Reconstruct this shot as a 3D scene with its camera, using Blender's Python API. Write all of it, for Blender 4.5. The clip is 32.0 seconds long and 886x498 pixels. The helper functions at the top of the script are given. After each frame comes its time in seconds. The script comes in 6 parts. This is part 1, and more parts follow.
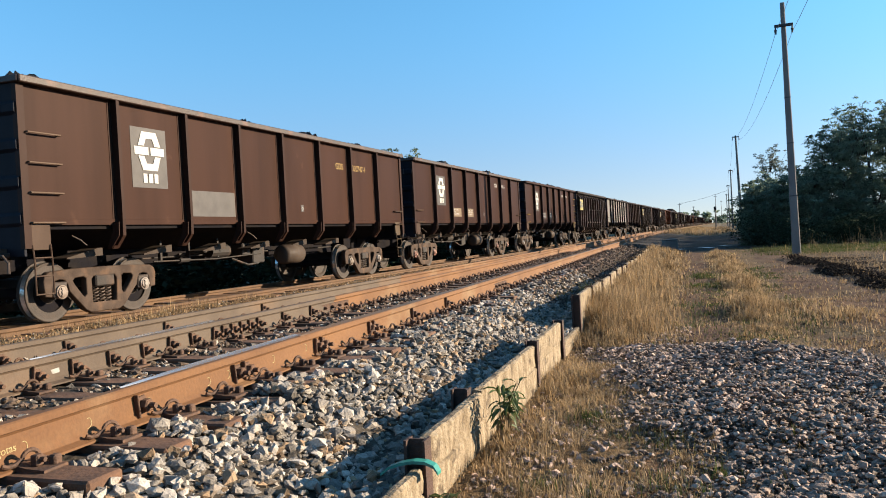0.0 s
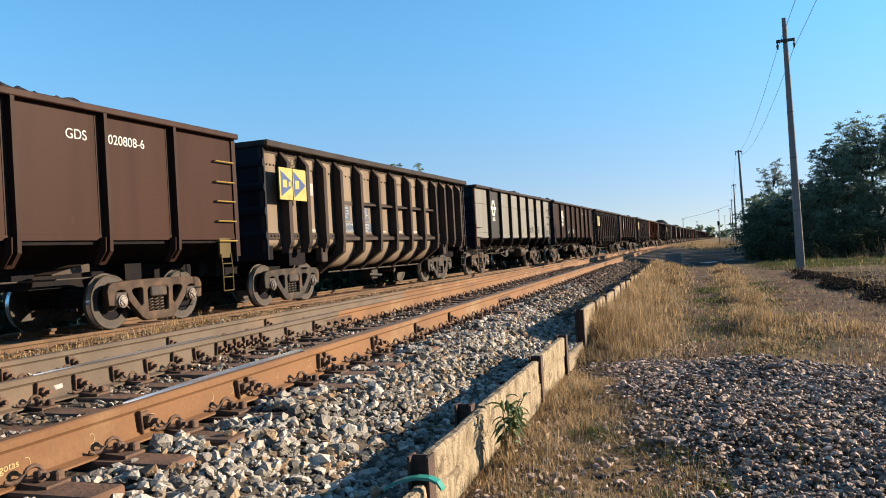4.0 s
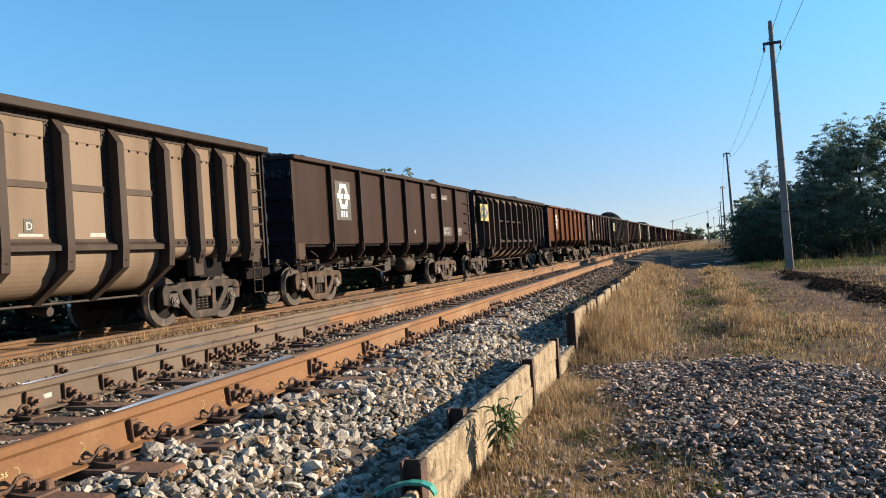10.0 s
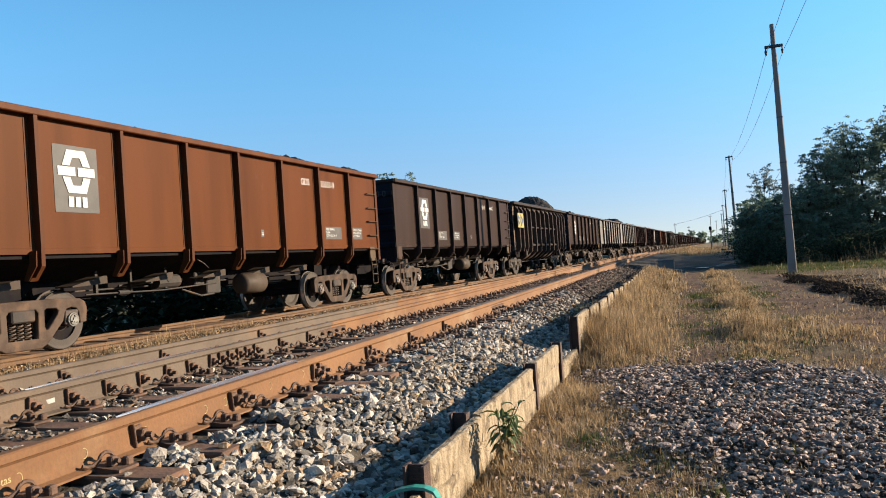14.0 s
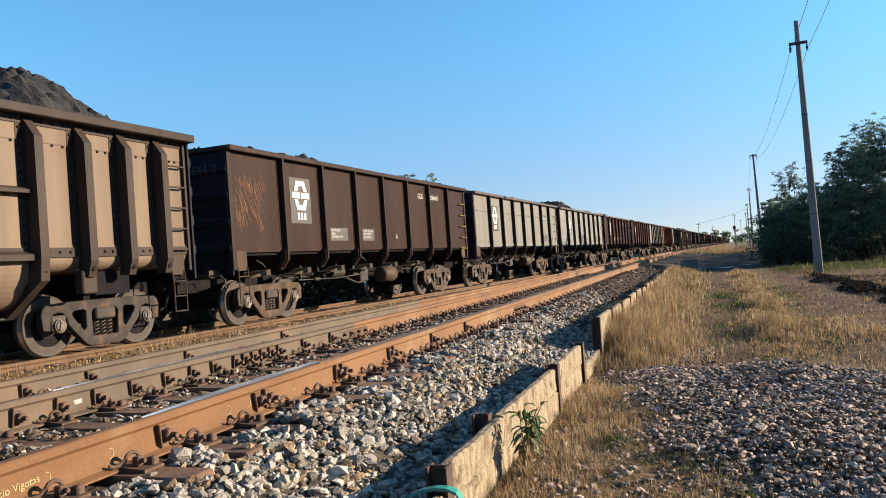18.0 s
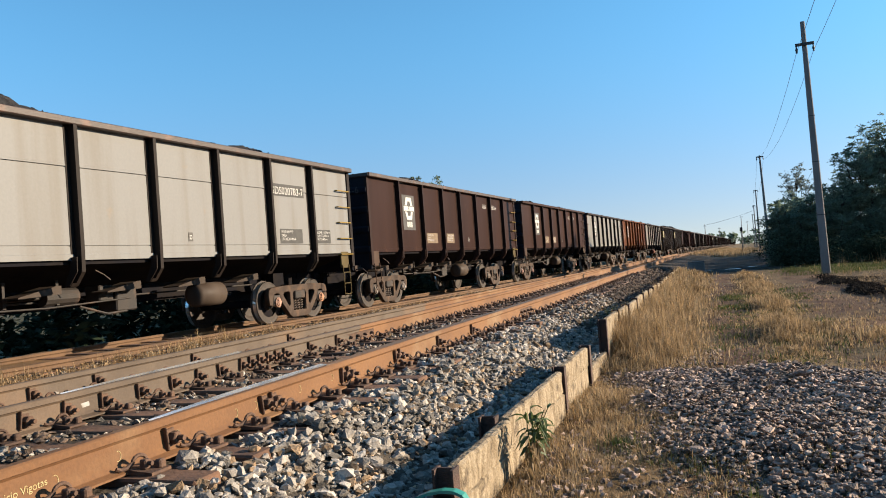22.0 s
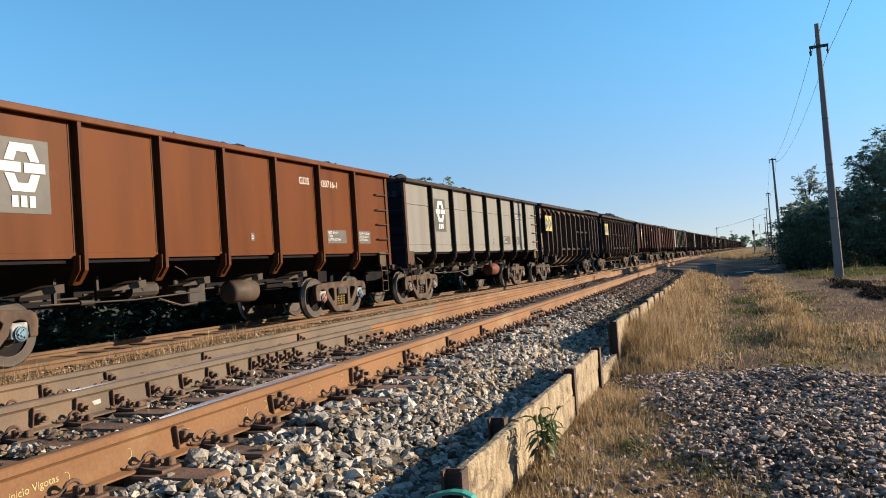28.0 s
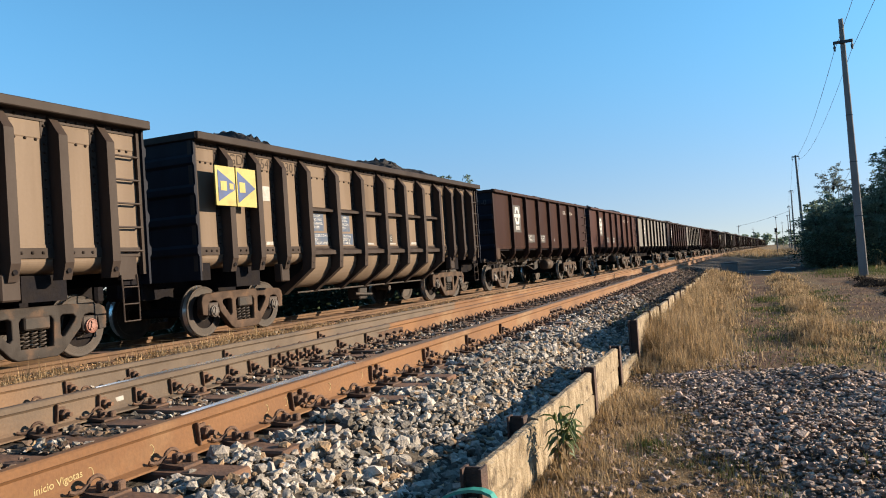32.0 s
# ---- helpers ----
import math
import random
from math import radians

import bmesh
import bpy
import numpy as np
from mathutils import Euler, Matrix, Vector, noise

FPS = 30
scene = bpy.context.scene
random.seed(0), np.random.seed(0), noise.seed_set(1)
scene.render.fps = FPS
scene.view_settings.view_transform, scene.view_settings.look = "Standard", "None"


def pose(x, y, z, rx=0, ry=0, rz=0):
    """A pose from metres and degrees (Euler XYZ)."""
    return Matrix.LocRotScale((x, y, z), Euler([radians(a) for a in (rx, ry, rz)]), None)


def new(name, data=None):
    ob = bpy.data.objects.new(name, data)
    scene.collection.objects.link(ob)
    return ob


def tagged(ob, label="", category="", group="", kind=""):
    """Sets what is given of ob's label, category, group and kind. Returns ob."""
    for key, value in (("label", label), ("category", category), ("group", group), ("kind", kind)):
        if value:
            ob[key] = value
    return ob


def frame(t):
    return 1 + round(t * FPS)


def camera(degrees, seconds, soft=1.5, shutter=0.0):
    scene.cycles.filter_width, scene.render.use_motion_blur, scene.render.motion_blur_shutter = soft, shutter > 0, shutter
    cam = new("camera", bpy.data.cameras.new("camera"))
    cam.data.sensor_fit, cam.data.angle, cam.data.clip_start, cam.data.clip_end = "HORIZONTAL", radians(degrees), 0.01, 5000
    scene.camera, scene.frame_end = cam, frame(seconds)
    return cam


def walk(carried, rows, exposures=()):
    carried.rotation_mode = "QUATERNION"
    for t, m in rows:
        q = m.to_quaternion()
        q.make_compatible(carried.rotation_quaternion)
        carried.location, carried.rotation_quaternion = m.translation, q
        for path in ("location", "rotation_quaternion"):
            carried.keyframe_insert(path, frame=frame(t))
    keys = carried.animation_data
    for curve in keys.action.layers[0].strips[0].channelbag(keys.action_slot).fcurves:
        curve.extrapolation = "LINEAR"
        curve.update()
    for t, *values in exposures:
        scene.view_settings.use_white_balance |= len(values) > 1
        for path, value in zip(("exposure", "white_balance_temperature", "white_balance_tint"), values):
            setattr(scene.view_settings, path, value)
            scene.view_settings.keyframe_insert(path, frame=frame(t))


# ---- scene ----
# Camera: held by hand beside the line, turning a little
EYE = (0.0, 0.0, 1.5)
TURNS = (((0, 89.11, 3.10, 19.60), (0.5, 89.19, 3.08, 20.14), (1, 89.30, 3.13, 20.45), (1.5, 89.43, 3.08, 20.04), (2, 89.56, 3.05, 20.19),
          (2.5, 89.64, 3.07, 19.78), (3, 89.67, 3.12, 19.47), (3.5, 89.95, 3.22, 19.85), (5.5, 90.64, 3.28, 19.32), (6, 90.71, 3.29, 18.94),
          (6.5, 90.75, 3.34, 18.91), (7, 90.73, 3.32, 18.66), (7.5, 90.78, 3.53, 18.48), (8, 90.55, 3.57, 18.54)),
         ((8.5, 90.49, 3.55, 19.04), (9, 90.50, 3.54, 19.67), (9.5, 90.53, 3.62, 19.59), (10, 90.49, 3.72, 19.16), (10.5, 90.62, 3.70, 19.56),
          (11, 90.63, 3.75, 19.74), (11.5, 90.64, 3.76, 20.16), (12, 90.71, 3.82, 20.60), (12.5, 90.80, 3.86, 20.86), (13, 90.79, 3.97, 20.45),
          (13.5, 90.76, 3.87, 19.78), (14, 90.82, 3.91, 19.34), (14.5, 90.80, 3.99, 19.22), (16.5, 90.89, 3.97, 19.96)),
         ((17, 90.98, 4.03, 20.32), (17.5, 91.04, 4.19, 20.70), (18, 90.99, 4.15, 20.92), (18.5, 90.93, 4.07, 20.65), (19, 90.91, 4.07, 20.22),
          (19.5, 90.94, 4.08, 20.27), (20, 90.93, 4.05, 19.95), (20.5, 90.96, 4.08, 20.21), (21, 91.03, 4.07, 20.63), (21.5, 91.08, 4.16, 20.99),
          (22, 91.20, 4.30, 21.36), (22.5, 91.39, 4.37, 21.68), (23, 91.37, 4.26, 21.94), (23.5, 91.46, 4.24, 22.10)),
         ((24, 91.49, 4.04, 21.53), (24.5, 91.52, 3.86, 21.44), (25, 91.39, 3.63, 21.07), (25.5, 91.44, 3.53, 21.31), (27.5, 91.24, 3.66, 21.79),
          (28, 91.32, 3.87, 22.12), (28.5, 91.34, 3.95, 22.33), (29, 91.34, 4.01, 22.61), (29.5, 91.33, 3.95, 23.00), (30, 91.29, 3.86, 22.99),
          (30.5, 91.31, 3.86, 23.25), (31, 91.37, 3.88, 23.41), (31.5, 91.35, 3.91, 23.95), (32, 91.28, 3.85, 23.53)),)
cam = camera(59.0, 32.0, soft=1.0, shutter=0.0)
EXPOSURES = ((0, 1.54), (1, 1.58), (2.5, 1.57), (6, 1.46), (7.5, 1.46), (10, 1.49), (14, 1.53), (17, 1.55), (20, 1.48), (21.5, 1.44), (23, 1.40), (24.2, 1.50), (25.5, 1.50), (28, 1.43), (30, 1.43), (32, 1.44))
walk(cam, [(t, pose(*EYE, a, b, c)) for block in TURNS for t, a, b, c in block], EXPOSURES)

# ---------------------------------------------------------------- light
SUN_AZ, SUN_EL = 26.0, 16.5          # degrees from +x towards +y, above the ground
world = bpy.data.worlds.new("sky")
scene.world = world
world.use_nodes = True
wn = world.node_tree.nodes
sky = wn.new("ShaderNodeTexSky")
sky.sky_type = "NISHITA"
sky.sun_disc = False
sky.sun_elevation = radians(SUN_EL)
sky.sun_rotation = radians(90 - SUN_AZ)
sky.air_density, sky.dust_density, sky.ozone_density = 1.0, 0.15, 1.5
aim = wn.new("ShaderNodeVectorMath")                  # hazeless horizon: the band just above it reaches down
aim.inputs[1].default_value = (0, 0, 0.045)
unit = wn.new("ShaderNodeVectorMath")
unit.operation = "NORMALIZE"
world.node_tree.links.new(wn.new("ShaderNodeTexCoord").outputs["Generated"], aim.inputs[0])
world.node_tree.links.new(aim.outputs[0], unit.inputs[0])
world.node_tree.links.new(unit.outputs[0], sky.inputs["Vector"])
wn["Background"].inputs["Strength"].default_value = 0.065
height = wn.new("ShaderNodeSeparateXYZ")              # clear dry air: deep blue overhead, paler towards the horizon
world.node_tree.links.new(unit.outputs[0], height.inputs[0])
rise = wn.new("ShaderNodeMapRange")
rise.interpolation_type = "SMOOTHSTEP"
rise.inputs["From Min"].default_value, rise.inputs["From Max"].default_value = 0.03, 0.36
world.node_tree.links.new(height.outputs["Z"], rise.inputs["Value"])
air = wn.new("ShaderNodeMix")
air.data_type = "RGBA"
air.inputs["A"].default_value, air.inputs["B"].default_value = (0.73, 0.71, 0.90, 1), (0.66, 1.22, 1.45, 1)
world.node_tree.links.new(rise.outputs[0], air.inputs["Factor"])
clear = wn.new("ShaderNodeMix")
clear.data_type, clear.blend_type = "RGBA", "MULTIPLY"
clear.inputs["Factor"].default_value = 1.0
world.node_tree.links.new(sky.outputs[0], clear.inputs["A"])
world.node_tree.links.new(air.outputs["Result"], clear.inputs["B"])
world.node_tree.links.new(clear.outputs["Result"], wn["Background"].inputs["Color"])
sun_data = bpy.data.lights.new("sun", "SUN")
sun_data.energy, sun_data.angle, sun_data.color = 5.0, radians(0.5), (1.0, 0.82, 0.60)
sun = new("sun", sun_data)
_ca, _ce = radians(SUN_AZ), radians(SUN_EL)
TO_SUN = Vector((math.cos(_ca) * math.cos(_ce), math.sin(_ca) * math.cos(_ce), math.sin(_ce)))
sun.matrix_world = Matrix.Translation((20, 20, 30)) @ TO_SUN.to_track_quat("Z", "Y").to_matrix().to_4x4()

# ---------------------------------------------------------------- materials
def material(name, base, other=None, scale=4.0, rough=0.8, metal=0.0, bump=0.3, grain=60.0, stretch=(1, 1, 1),
             spread=(0.4, 0.65), tint=False, vary=0.0, island=0.0, third=None, third_scale=0.7, third_at=(0.55, 0.7), spec=0.4, odd=0.0, fine=0.28, thin=0.0):
    """Two-scale procedural surface: base and other mixed by broad noise, third by broader patches, plus grain and relief."""
    if not tint:
        base, other, third = (c and tuple(0.44 * v for v in c) for c in (base, other, third))
    m = bpy.data.materials.new(name)
    m.use_nodes = True
    nt = m.node_tree
    N, L = nt.nodes, nt.links
    b = N["Principled BSDF"]
    b.inputs["Roughness"].default_value, b.inputs["Metallic"].default_value = rough, metal
    b.inputs["Specular IOR Level"].default_value = spec
    tc = N.new("ShaderNodeTexCoord")
    mp = N.new("ShaderNodeMapping")
    mp.inputs["Scale"].default_value = stretch
    L.new(tc.outputs["Object"], mp.inputs["Vector"])
    n1 = N.new("ShaderNodeTexNoise")
    n1.inputs["Scale"].default_value, n1.inputs["Detail"].default_value = scale, 6
    L.new(mp.outputs[0], n1.inputs["Vector"])
    n2 = N.new("ShaderNodeTexNoise")
    n2.inputs["Scale"].default_value, n2.inputs["Detail"].default_value = grain, 4
    L.new(tc.outputs["Object"], n2.inputs["Vector"])
    r1 = N.new("ShaderNodeMapRange")
    r1.inputs["From Min"].default_value, r1.inputs["From Max"].default_value = spread
    L.new(n1.outputs["Fac"], r1.inputs["Value"])
    mix = N.new("ShaderNodeMix")
    mix.data_type = "RGBA"
    other = other or tuple(c * 0.7 for c in base)
    mix.inputs["A"].default_value, mix.inputs["B"].default_value = (*base, 1), (*other, 1)
    info = None
    if tint or vary:
        info = N.new("ShaderNodeObjectInfo")
    if tint:
        L.new(info.outputs["Color"], mix.inputs["A"])
        dk = N.new("ShaderNodeMix")
        dk.data_type, dk.blend_type = "RGBA", "MULTIPLY"
        dk.inputs["Factor"].default_value = 1.0
        L.new(info.outputs["Color"], dk.inputs["A"])
        dk.inputs["B"].default_value = (*other, 1)
        L.new(dk.outputs["Result"], mix.inputs["B"])
    L.new(r1.outputs[0], mix.inputs["Factor"])
    col = mix.outputs["Result"]
    if third:
        n3 = N.new("ShaderNodeTexNoise")
        n3.inputs["Scale"].default_value, n3.inputs["Detail"].default_value = third_scale, 8
        L.new(tc.outputs["Object"], n3.inputs["Vector"])
        r3 = N.new("ShaderNodeMapRange")
        r3.inputs["From Min"].default_value, r3.inputs["From Max"].default_value = third_at
        L.new(n3.outputs["Fac"], r3.inputs["Value"])
        if odd:                                   # some loose pieces take the third colour
            r3.inputs["From Min"].default_value, r3.inputs["From Max"].default_value = 1 - odd, 1 - odd + 0.05
            wh = N.new("ShaderNodeTexWhiteNoise")
            wh.noise_dimensions = "1D"
            L.new(N.new("ShaderNodeNewGeometry").outputs["Random Per Island"], wh.inputs["W"])
            L.new(wh.outputs["Value"], r3.inputs["Value"])
        m3 = N.new("ShaderNodeMix")
        m3.data_type = "RGBA"
        m3.inputs["B"].default_value = (*third, 1)
        L.new(r3.outputs[0], m3.inputs["Factor"])
        L.new(col, m3.inputs["A"])
        col = m3.outputs["Result"]
    # grain and piece-to-piece change of value
    val = N.new("ShaderNodeMapRange")
    val.inputs["To Min"].default_value, val.inputs["To Max"].default_value = 1 - fine, 1 + fine
    L.new(n2.outputs["Fac"], val.inputs["Value"])
    v = val.outputs[0]
    for amount, source in ((vary, info and info.outputs["Random"]), (island, island and N.new("ShaderNodeNewGeometry").outputs["Random Per Island"])):
        if amount:
            r = N.new("ShaderNodeMapRange")
            r.inputs["To Min"].default_value, r.inputs["To Max"].default_value = 1 - amount, 1 + amount
            L.new(source, r.inputs["Value"])
            mu = N.new("ShaderNodeMath")
            mu.operation = "MULTIPLY"
            L.new(v, mu.inputs[0]), L.new(r.outputs[0], mu.inputs[1])
            v = mu.outputs[0]
    hs = N.new("ShaderNodeHueSaturation")
    L.new(v, hs.inputs["Value"])
    L.new(col, hs.inputs["Color"])
    L.new(hs.outputs[0], b.inputs["Base Color"])
    if thin:                                      # light passes through blades and leaves
        tr, ms = N.new("ShaderNodeBsdfTranslucent"), N.new("ShaderNodeMixShader")
        L.new(hs.outputs[0], tr.inputs["Color"])
        ms.inputs[0].default_value = thin
        L.new(b.outputs[0], ms.inputs[1])
        L.new(tr.outputs[0], ms.inputs[2])
        L.new(ms.outputs[0], N["Material Output"].inputs["Surface"])
    if bump:
        bp = N.new("ShaderNodeBump")
        bp.inputs["Strength"].default_value, bp.inputs["Distance"].default_value = bump, 0.02
        L.new(n2.outputs["Fac"], bp.inputs["Height"])
        L.new(bp.outputs[0], b.inputs["Normal"])
    return m


PAINT = material("wagon_paint", (1, 1, 1), (0.66, 0.63, 0.60), scale=1.3, stretch=(1, 1.6, 0.16), rough=0.5, bump=0.03, grain=30, spread=(0.42, 0.75), tint=True, vary=0.05, spec=0.06, fine=0.06, third=(0.10, 0.05, 0.03), third_scale=2.2, third_at=(0.68, 0.98))
PALE = material("pale_streaked_paint", (1, 1, 1), (0.88, 0.84, 0.79), scale=1.2, stretch=(1, 2.2, 0.12), rough=0.55, bump=0.05, grain=24, spread=(0.45, 0.62), tint=True, vary=0.03, spec=0.15, fine=0.08, third=(0.17, 0.135, 0.10), third_scale=2.6, third_at=(0.66, 0.86))
RIBP = material("rib_paint", (1, 1, 1), (0.72, 0.68, 0.66), scale=2.5, stretch=(1, 1, 0.3), rough=0.55, bump=0.05, grain=30, tint=True, vary=0.08, fine=0.1, spec=0.08)
LIPP = material("worn_rim_paint", (0.075, 0.045, 0.034), (0.22, 0.105, 0.065), scale=3.0, rough=0.55, grain=40, spread=(0.54, 0.72))
DARK = material("dark_underframe", (0.022, 0.021, 0.026), (0.032, 0.027, 0.026), scale=3, rough=0.9, grain=20, spec=0.03)
STEEL = material("dusty_cast_steel", (0.042, 0.030, 0.024), (0.022, 0.017, 0.014), scale=5, rough=0.75, bump=0.2, grain=60, vary=0.12, third=(0.14, 0.075, 0.042), third_scale=3, third_at=(0.56, 0.75))
WHEEL = material("wheel_steel", (0.07, 0.047, 0.034), (0.04, 0.029, 0.022), scale=6, rough=0.7, metal=0.0, grain=50)
TREAD = material("polished_tread", (1.7, 1.66, 1.6), (1.2, 1.15, 1.1), scale=8, rough=0.25, metal=0.7, bump=0.02)
CAPM = material("axle_cap_paint", (1, 1, 1), (0.5, 0.42, 0.38), scale=9, rough=0.6, tint=True, vary=0.15)
SPRINGM = material("spring_paint", (1, 1, 1), (0.5, 0.45, 0.42), scale=9, rough=0.7, tint=True, vary=0.1)
ORE = material("dark_ore", (0.028, 0.026, 0.027), (0.05, 0.042, 0.038), scale=8, rough=0.85, bump=0.8, grain=35)
YELLOW = material("yellow_paint", (0.60, 0.49, 0.11), (0.42, 0.31, 0.06), scale=5, rough=0.5, bump=0.03, spread=(0.5, 0.8))
BLUE = material("blue_paint", (0.02, 0.075, 0.28), (0.02, 0.05, 0.18), scale=5, rough=0.5, bump=0.03)
DATAB = material("faded_blue_panel", (0.06, 0.105, 0.20), (0.15, 0.15, 0.16), scale=6, spread=(0.5, 0.75), rough=0.6, bump=0.03)
WHITE = material("white_stencil", (0.82, 0.8, 0.76), (0.6, 0.56, 0.5), scale=7, rough=0.6, bump=0.02, spread=(0.55, 0.8))
EMBP = material("dark_emblem_patch", (0.085, 0.076, 0.070), (0.06, 0.053, 0.05), scale=4, rough=0.6, bump=0.03)
FRAMEM = material("cast_frame_paint", (1, 1, 1), (0.5, 0.45, 0.42), scale=5, rough=0.75, bump=0.2, grain=60, tint=True, vary=0.1, spec=0.2, third=(0.10, 0.055, 0.03), third_scale=3, third_at=(0.58, 0.78))
PATCH = material("grey_logo_patch", (0.105, 0.092, 0.085), (0.075, 0.064, 0.06), scale=4, rough=0.6, bump=0.03)
BLACKP = material("black_stencil_plate", (0.035, 0.033, 0.03), (0.06, 0.055, 0.05), scale=6, rough=0.6, bump=0.03)
TANP = material("tan_stencil_panel", (0.28, 0.19, 0.10), (0.20, 0.12, 0.06), scale=9, rough=0.6, bump=0.02)
OCHRE = material("ochre_stencil", (0.62, 0.42, 0.10), (0.45, 0.27, 0.06), scale=12, rough=0.6, bump=0.02)
RUSTP = material("orange_rust", (0.30, 0.13, 0.05), (0.2, 0.09, 0.04), scale=9, rough=0.8, bump=0.05)
WORNP = material("pale_primer", (0.27, 0.14, 0.09), (0.19, 0.08, 0.04), scale=12, rough=0.7, bump=0.05, spread=(0.42, 0.6))
CARD = material("pale_card", (0.62, 0.6, 0.57), (0.45, 0.42, 0.38), scale=9, rough=0.6, bump=0.02)
RUSTR = material("rusty_rail", (0.315, 0.146, 0.053), (0.225, 0.10, 0.036), scale=2.2, rough=0.8, bump=0.12, grain=45, stretch=(1, 0.4, 1), third=(0.37, 0.22, 0.11), third_scale=1.1)
MAINR = material("dull_rust_rail", (0.215, 0.118, 0.058), (0.145, 0.08, 0.042), scale=2.2, rough=0.85, bump=0.12, grain=45)
GREYR = material("weathered_rail", (0.175, 0.125, 0.086), (0.125, 0.086, 0.058), scale=2.2, rough=0.75, bump=0.12, grain=45, third=(0.27, 0.15, 0.075), third_scale=0.4)
SHINE = material("worn_running_surface", (1.6, 1.55, 1.5), (0.8, 0.76, 0.72), scale=3, rough=0.2, metal=0.7, bump=0.02, stretch=(4, 0.3, 1))
CLIPM = material("rusty_fastening", (0.21, 0.11, 0.062), (0.11, 0.06, 0.04), scale=9, rough=0.8, vary=0.25)
SLEEPER = material("rusty_sleeper", (0.30, 0.15, 0.082), (0.16, 0.085, 0.052), scale=4, rough=0.85, grain=40, vary=0.2)
STONE = material("ballast_stone", (0.62, 0.55, 0.475), (0.32, 0.275, 0.225), scale=3, rough=0.9, bump=0.5, grain=70, fine=0.5, island=0.68, third=(0.50, 0.33, 0.19), odd=0.18)
GRAVEL = material("dark_gravel_stone", (0.66, 0.475, 0.37), (0.33, 0.235, 0.18), scale=3, rough=0.8, bump=0.5, grain=70, fine=0.5, island=0.78, third=(0.60, 0.48, 0.39), odd=0.06)
TANSTONE = material("tan_trackside_stone", (0.46, 0.28, 0.13), (0.28, 0.165, 0.08), scale=3, rough=0.9, bump=0.4, grain=90, island=0.6, third=(0.45, 0.40, 0.34), odd=0.2)
DIRTY = material("dirty_ballast_stone", (0.25, 0.17, 0.12), (0.14, 0.10, 0.075), scale=3, rough=0.9, bump=0.4, grain=70, fine=0.5, island=0.6, third=(0.34, 0.29, 0.23), odd=0.12)
CONCRETE = material("stained_concrete", (0.56, 0.44, 0.29), (0.34, 0.25, 0.15), scale=7, stretch=(1, 2.2, 0.6), rough=0.9, bump=1.0, grain=42, spread=(0.4, 0.62), third=(0.14, 0.095, 0.055), third_scale=6.5, third_at=(0.57, 0.68), fine=0.4)
POLEC = material("grey_pole_concrete", (0.40, 0.37, 0.345), (0.29, 0.265, 0.25), scale=2, stretch=(1, 1, 0.3), rough=0.85, bump=0.3, grain=40)
GALV = material("dull_metal_fitting", (0.12, 0.12, 0.125), (0.07, 0.07, 0.07), scale=8, rough=0.6, metal=0.4)
WIRE = material("aluminium_wire", (0.25, 0.25, 0.26), rough=0.5, metal=0.6, bump=0)
POSTM = material("rusted_post_steel", (0.13, 0.065, 0.045), (0.08, 0.045, 0.035), scale=9, rough=0.8, bump=0.4)
SOIL = material("black_turned_soil", (0.045, 0.032, 0.025), (0.027, 0.020, 0.016), spec=0.1, scale=5, rough=0.95, bump=0.6, island=0.4)
STRAP = material("turquoise_plastic", (0.07, 0.44, 0.36), (0.05, 0.34, 0.28), scale=9, rough=0.4, bump=0.03)
BARK = material("bark", (0.12, 0.095, 0.075), (0.07, 0.055, 0.045), scale=8, rough=0.9, bump=0.8, stretch=(1, 1, 0.3))
LEAF = material("green_leaves", (0.36, 0.46, 0.32), (0.23, 0.33, 0.24), thin=0.4, scale=0.8, rough=0.6, bump=0, spec=0.15, island=0.35, third=(0.12, 0.15, 0.07), third_scale=0.5)
PALELEAF = material("pale_feathery_leaves", (0.36, 0.45, 0.43), (0.27, 0.34, 0.32), thin=0.4, scale=0.8, rough=0.7, bump=0, island=0.35)
# much darker than LEAF: shade of the low growth is put into its colour
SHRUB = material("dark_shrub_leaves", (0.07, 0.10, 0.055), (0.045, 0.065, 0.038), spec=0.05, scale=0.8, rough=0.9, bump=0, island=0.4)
LEAF2 = material("weed_leaves", thin=0.35, base=(0.19, 0.26, 0.08), other=(0.11, 0.16, 0.05), scale=6, rough=0.55, bump=0, island=0.3, third=(0.2, 0.14, 0.05), third_scale=6)
STRAW = material("dry_grass", (0.78, 0.555, 0.31), (0.52, 0.345, 0.18), thin=0.4, scale=1.6, rough=0.8, bump=0, island=0.6, third=(0.34, 0.22, 0.105), third_scale=3.2, third_at=(0.50, 0.64))
GREENG = material("green_grass", (0.10, 0.145, 0.035), (0.17, 0.165, 0.055), thin=0.4, scale=1.2, rough=0.8, bump=0, island=0.35)
WATER = material("shallow_puddle", (0.03, 0.028, 0.025), rough=0.25, bump=0.05, spec=0.4)
CHALK = material("yellow_chalk", (0.75, 0.62, 0.32), (0.6, 0.45, 0.2), scale=30, rough=0.9, bump=0)


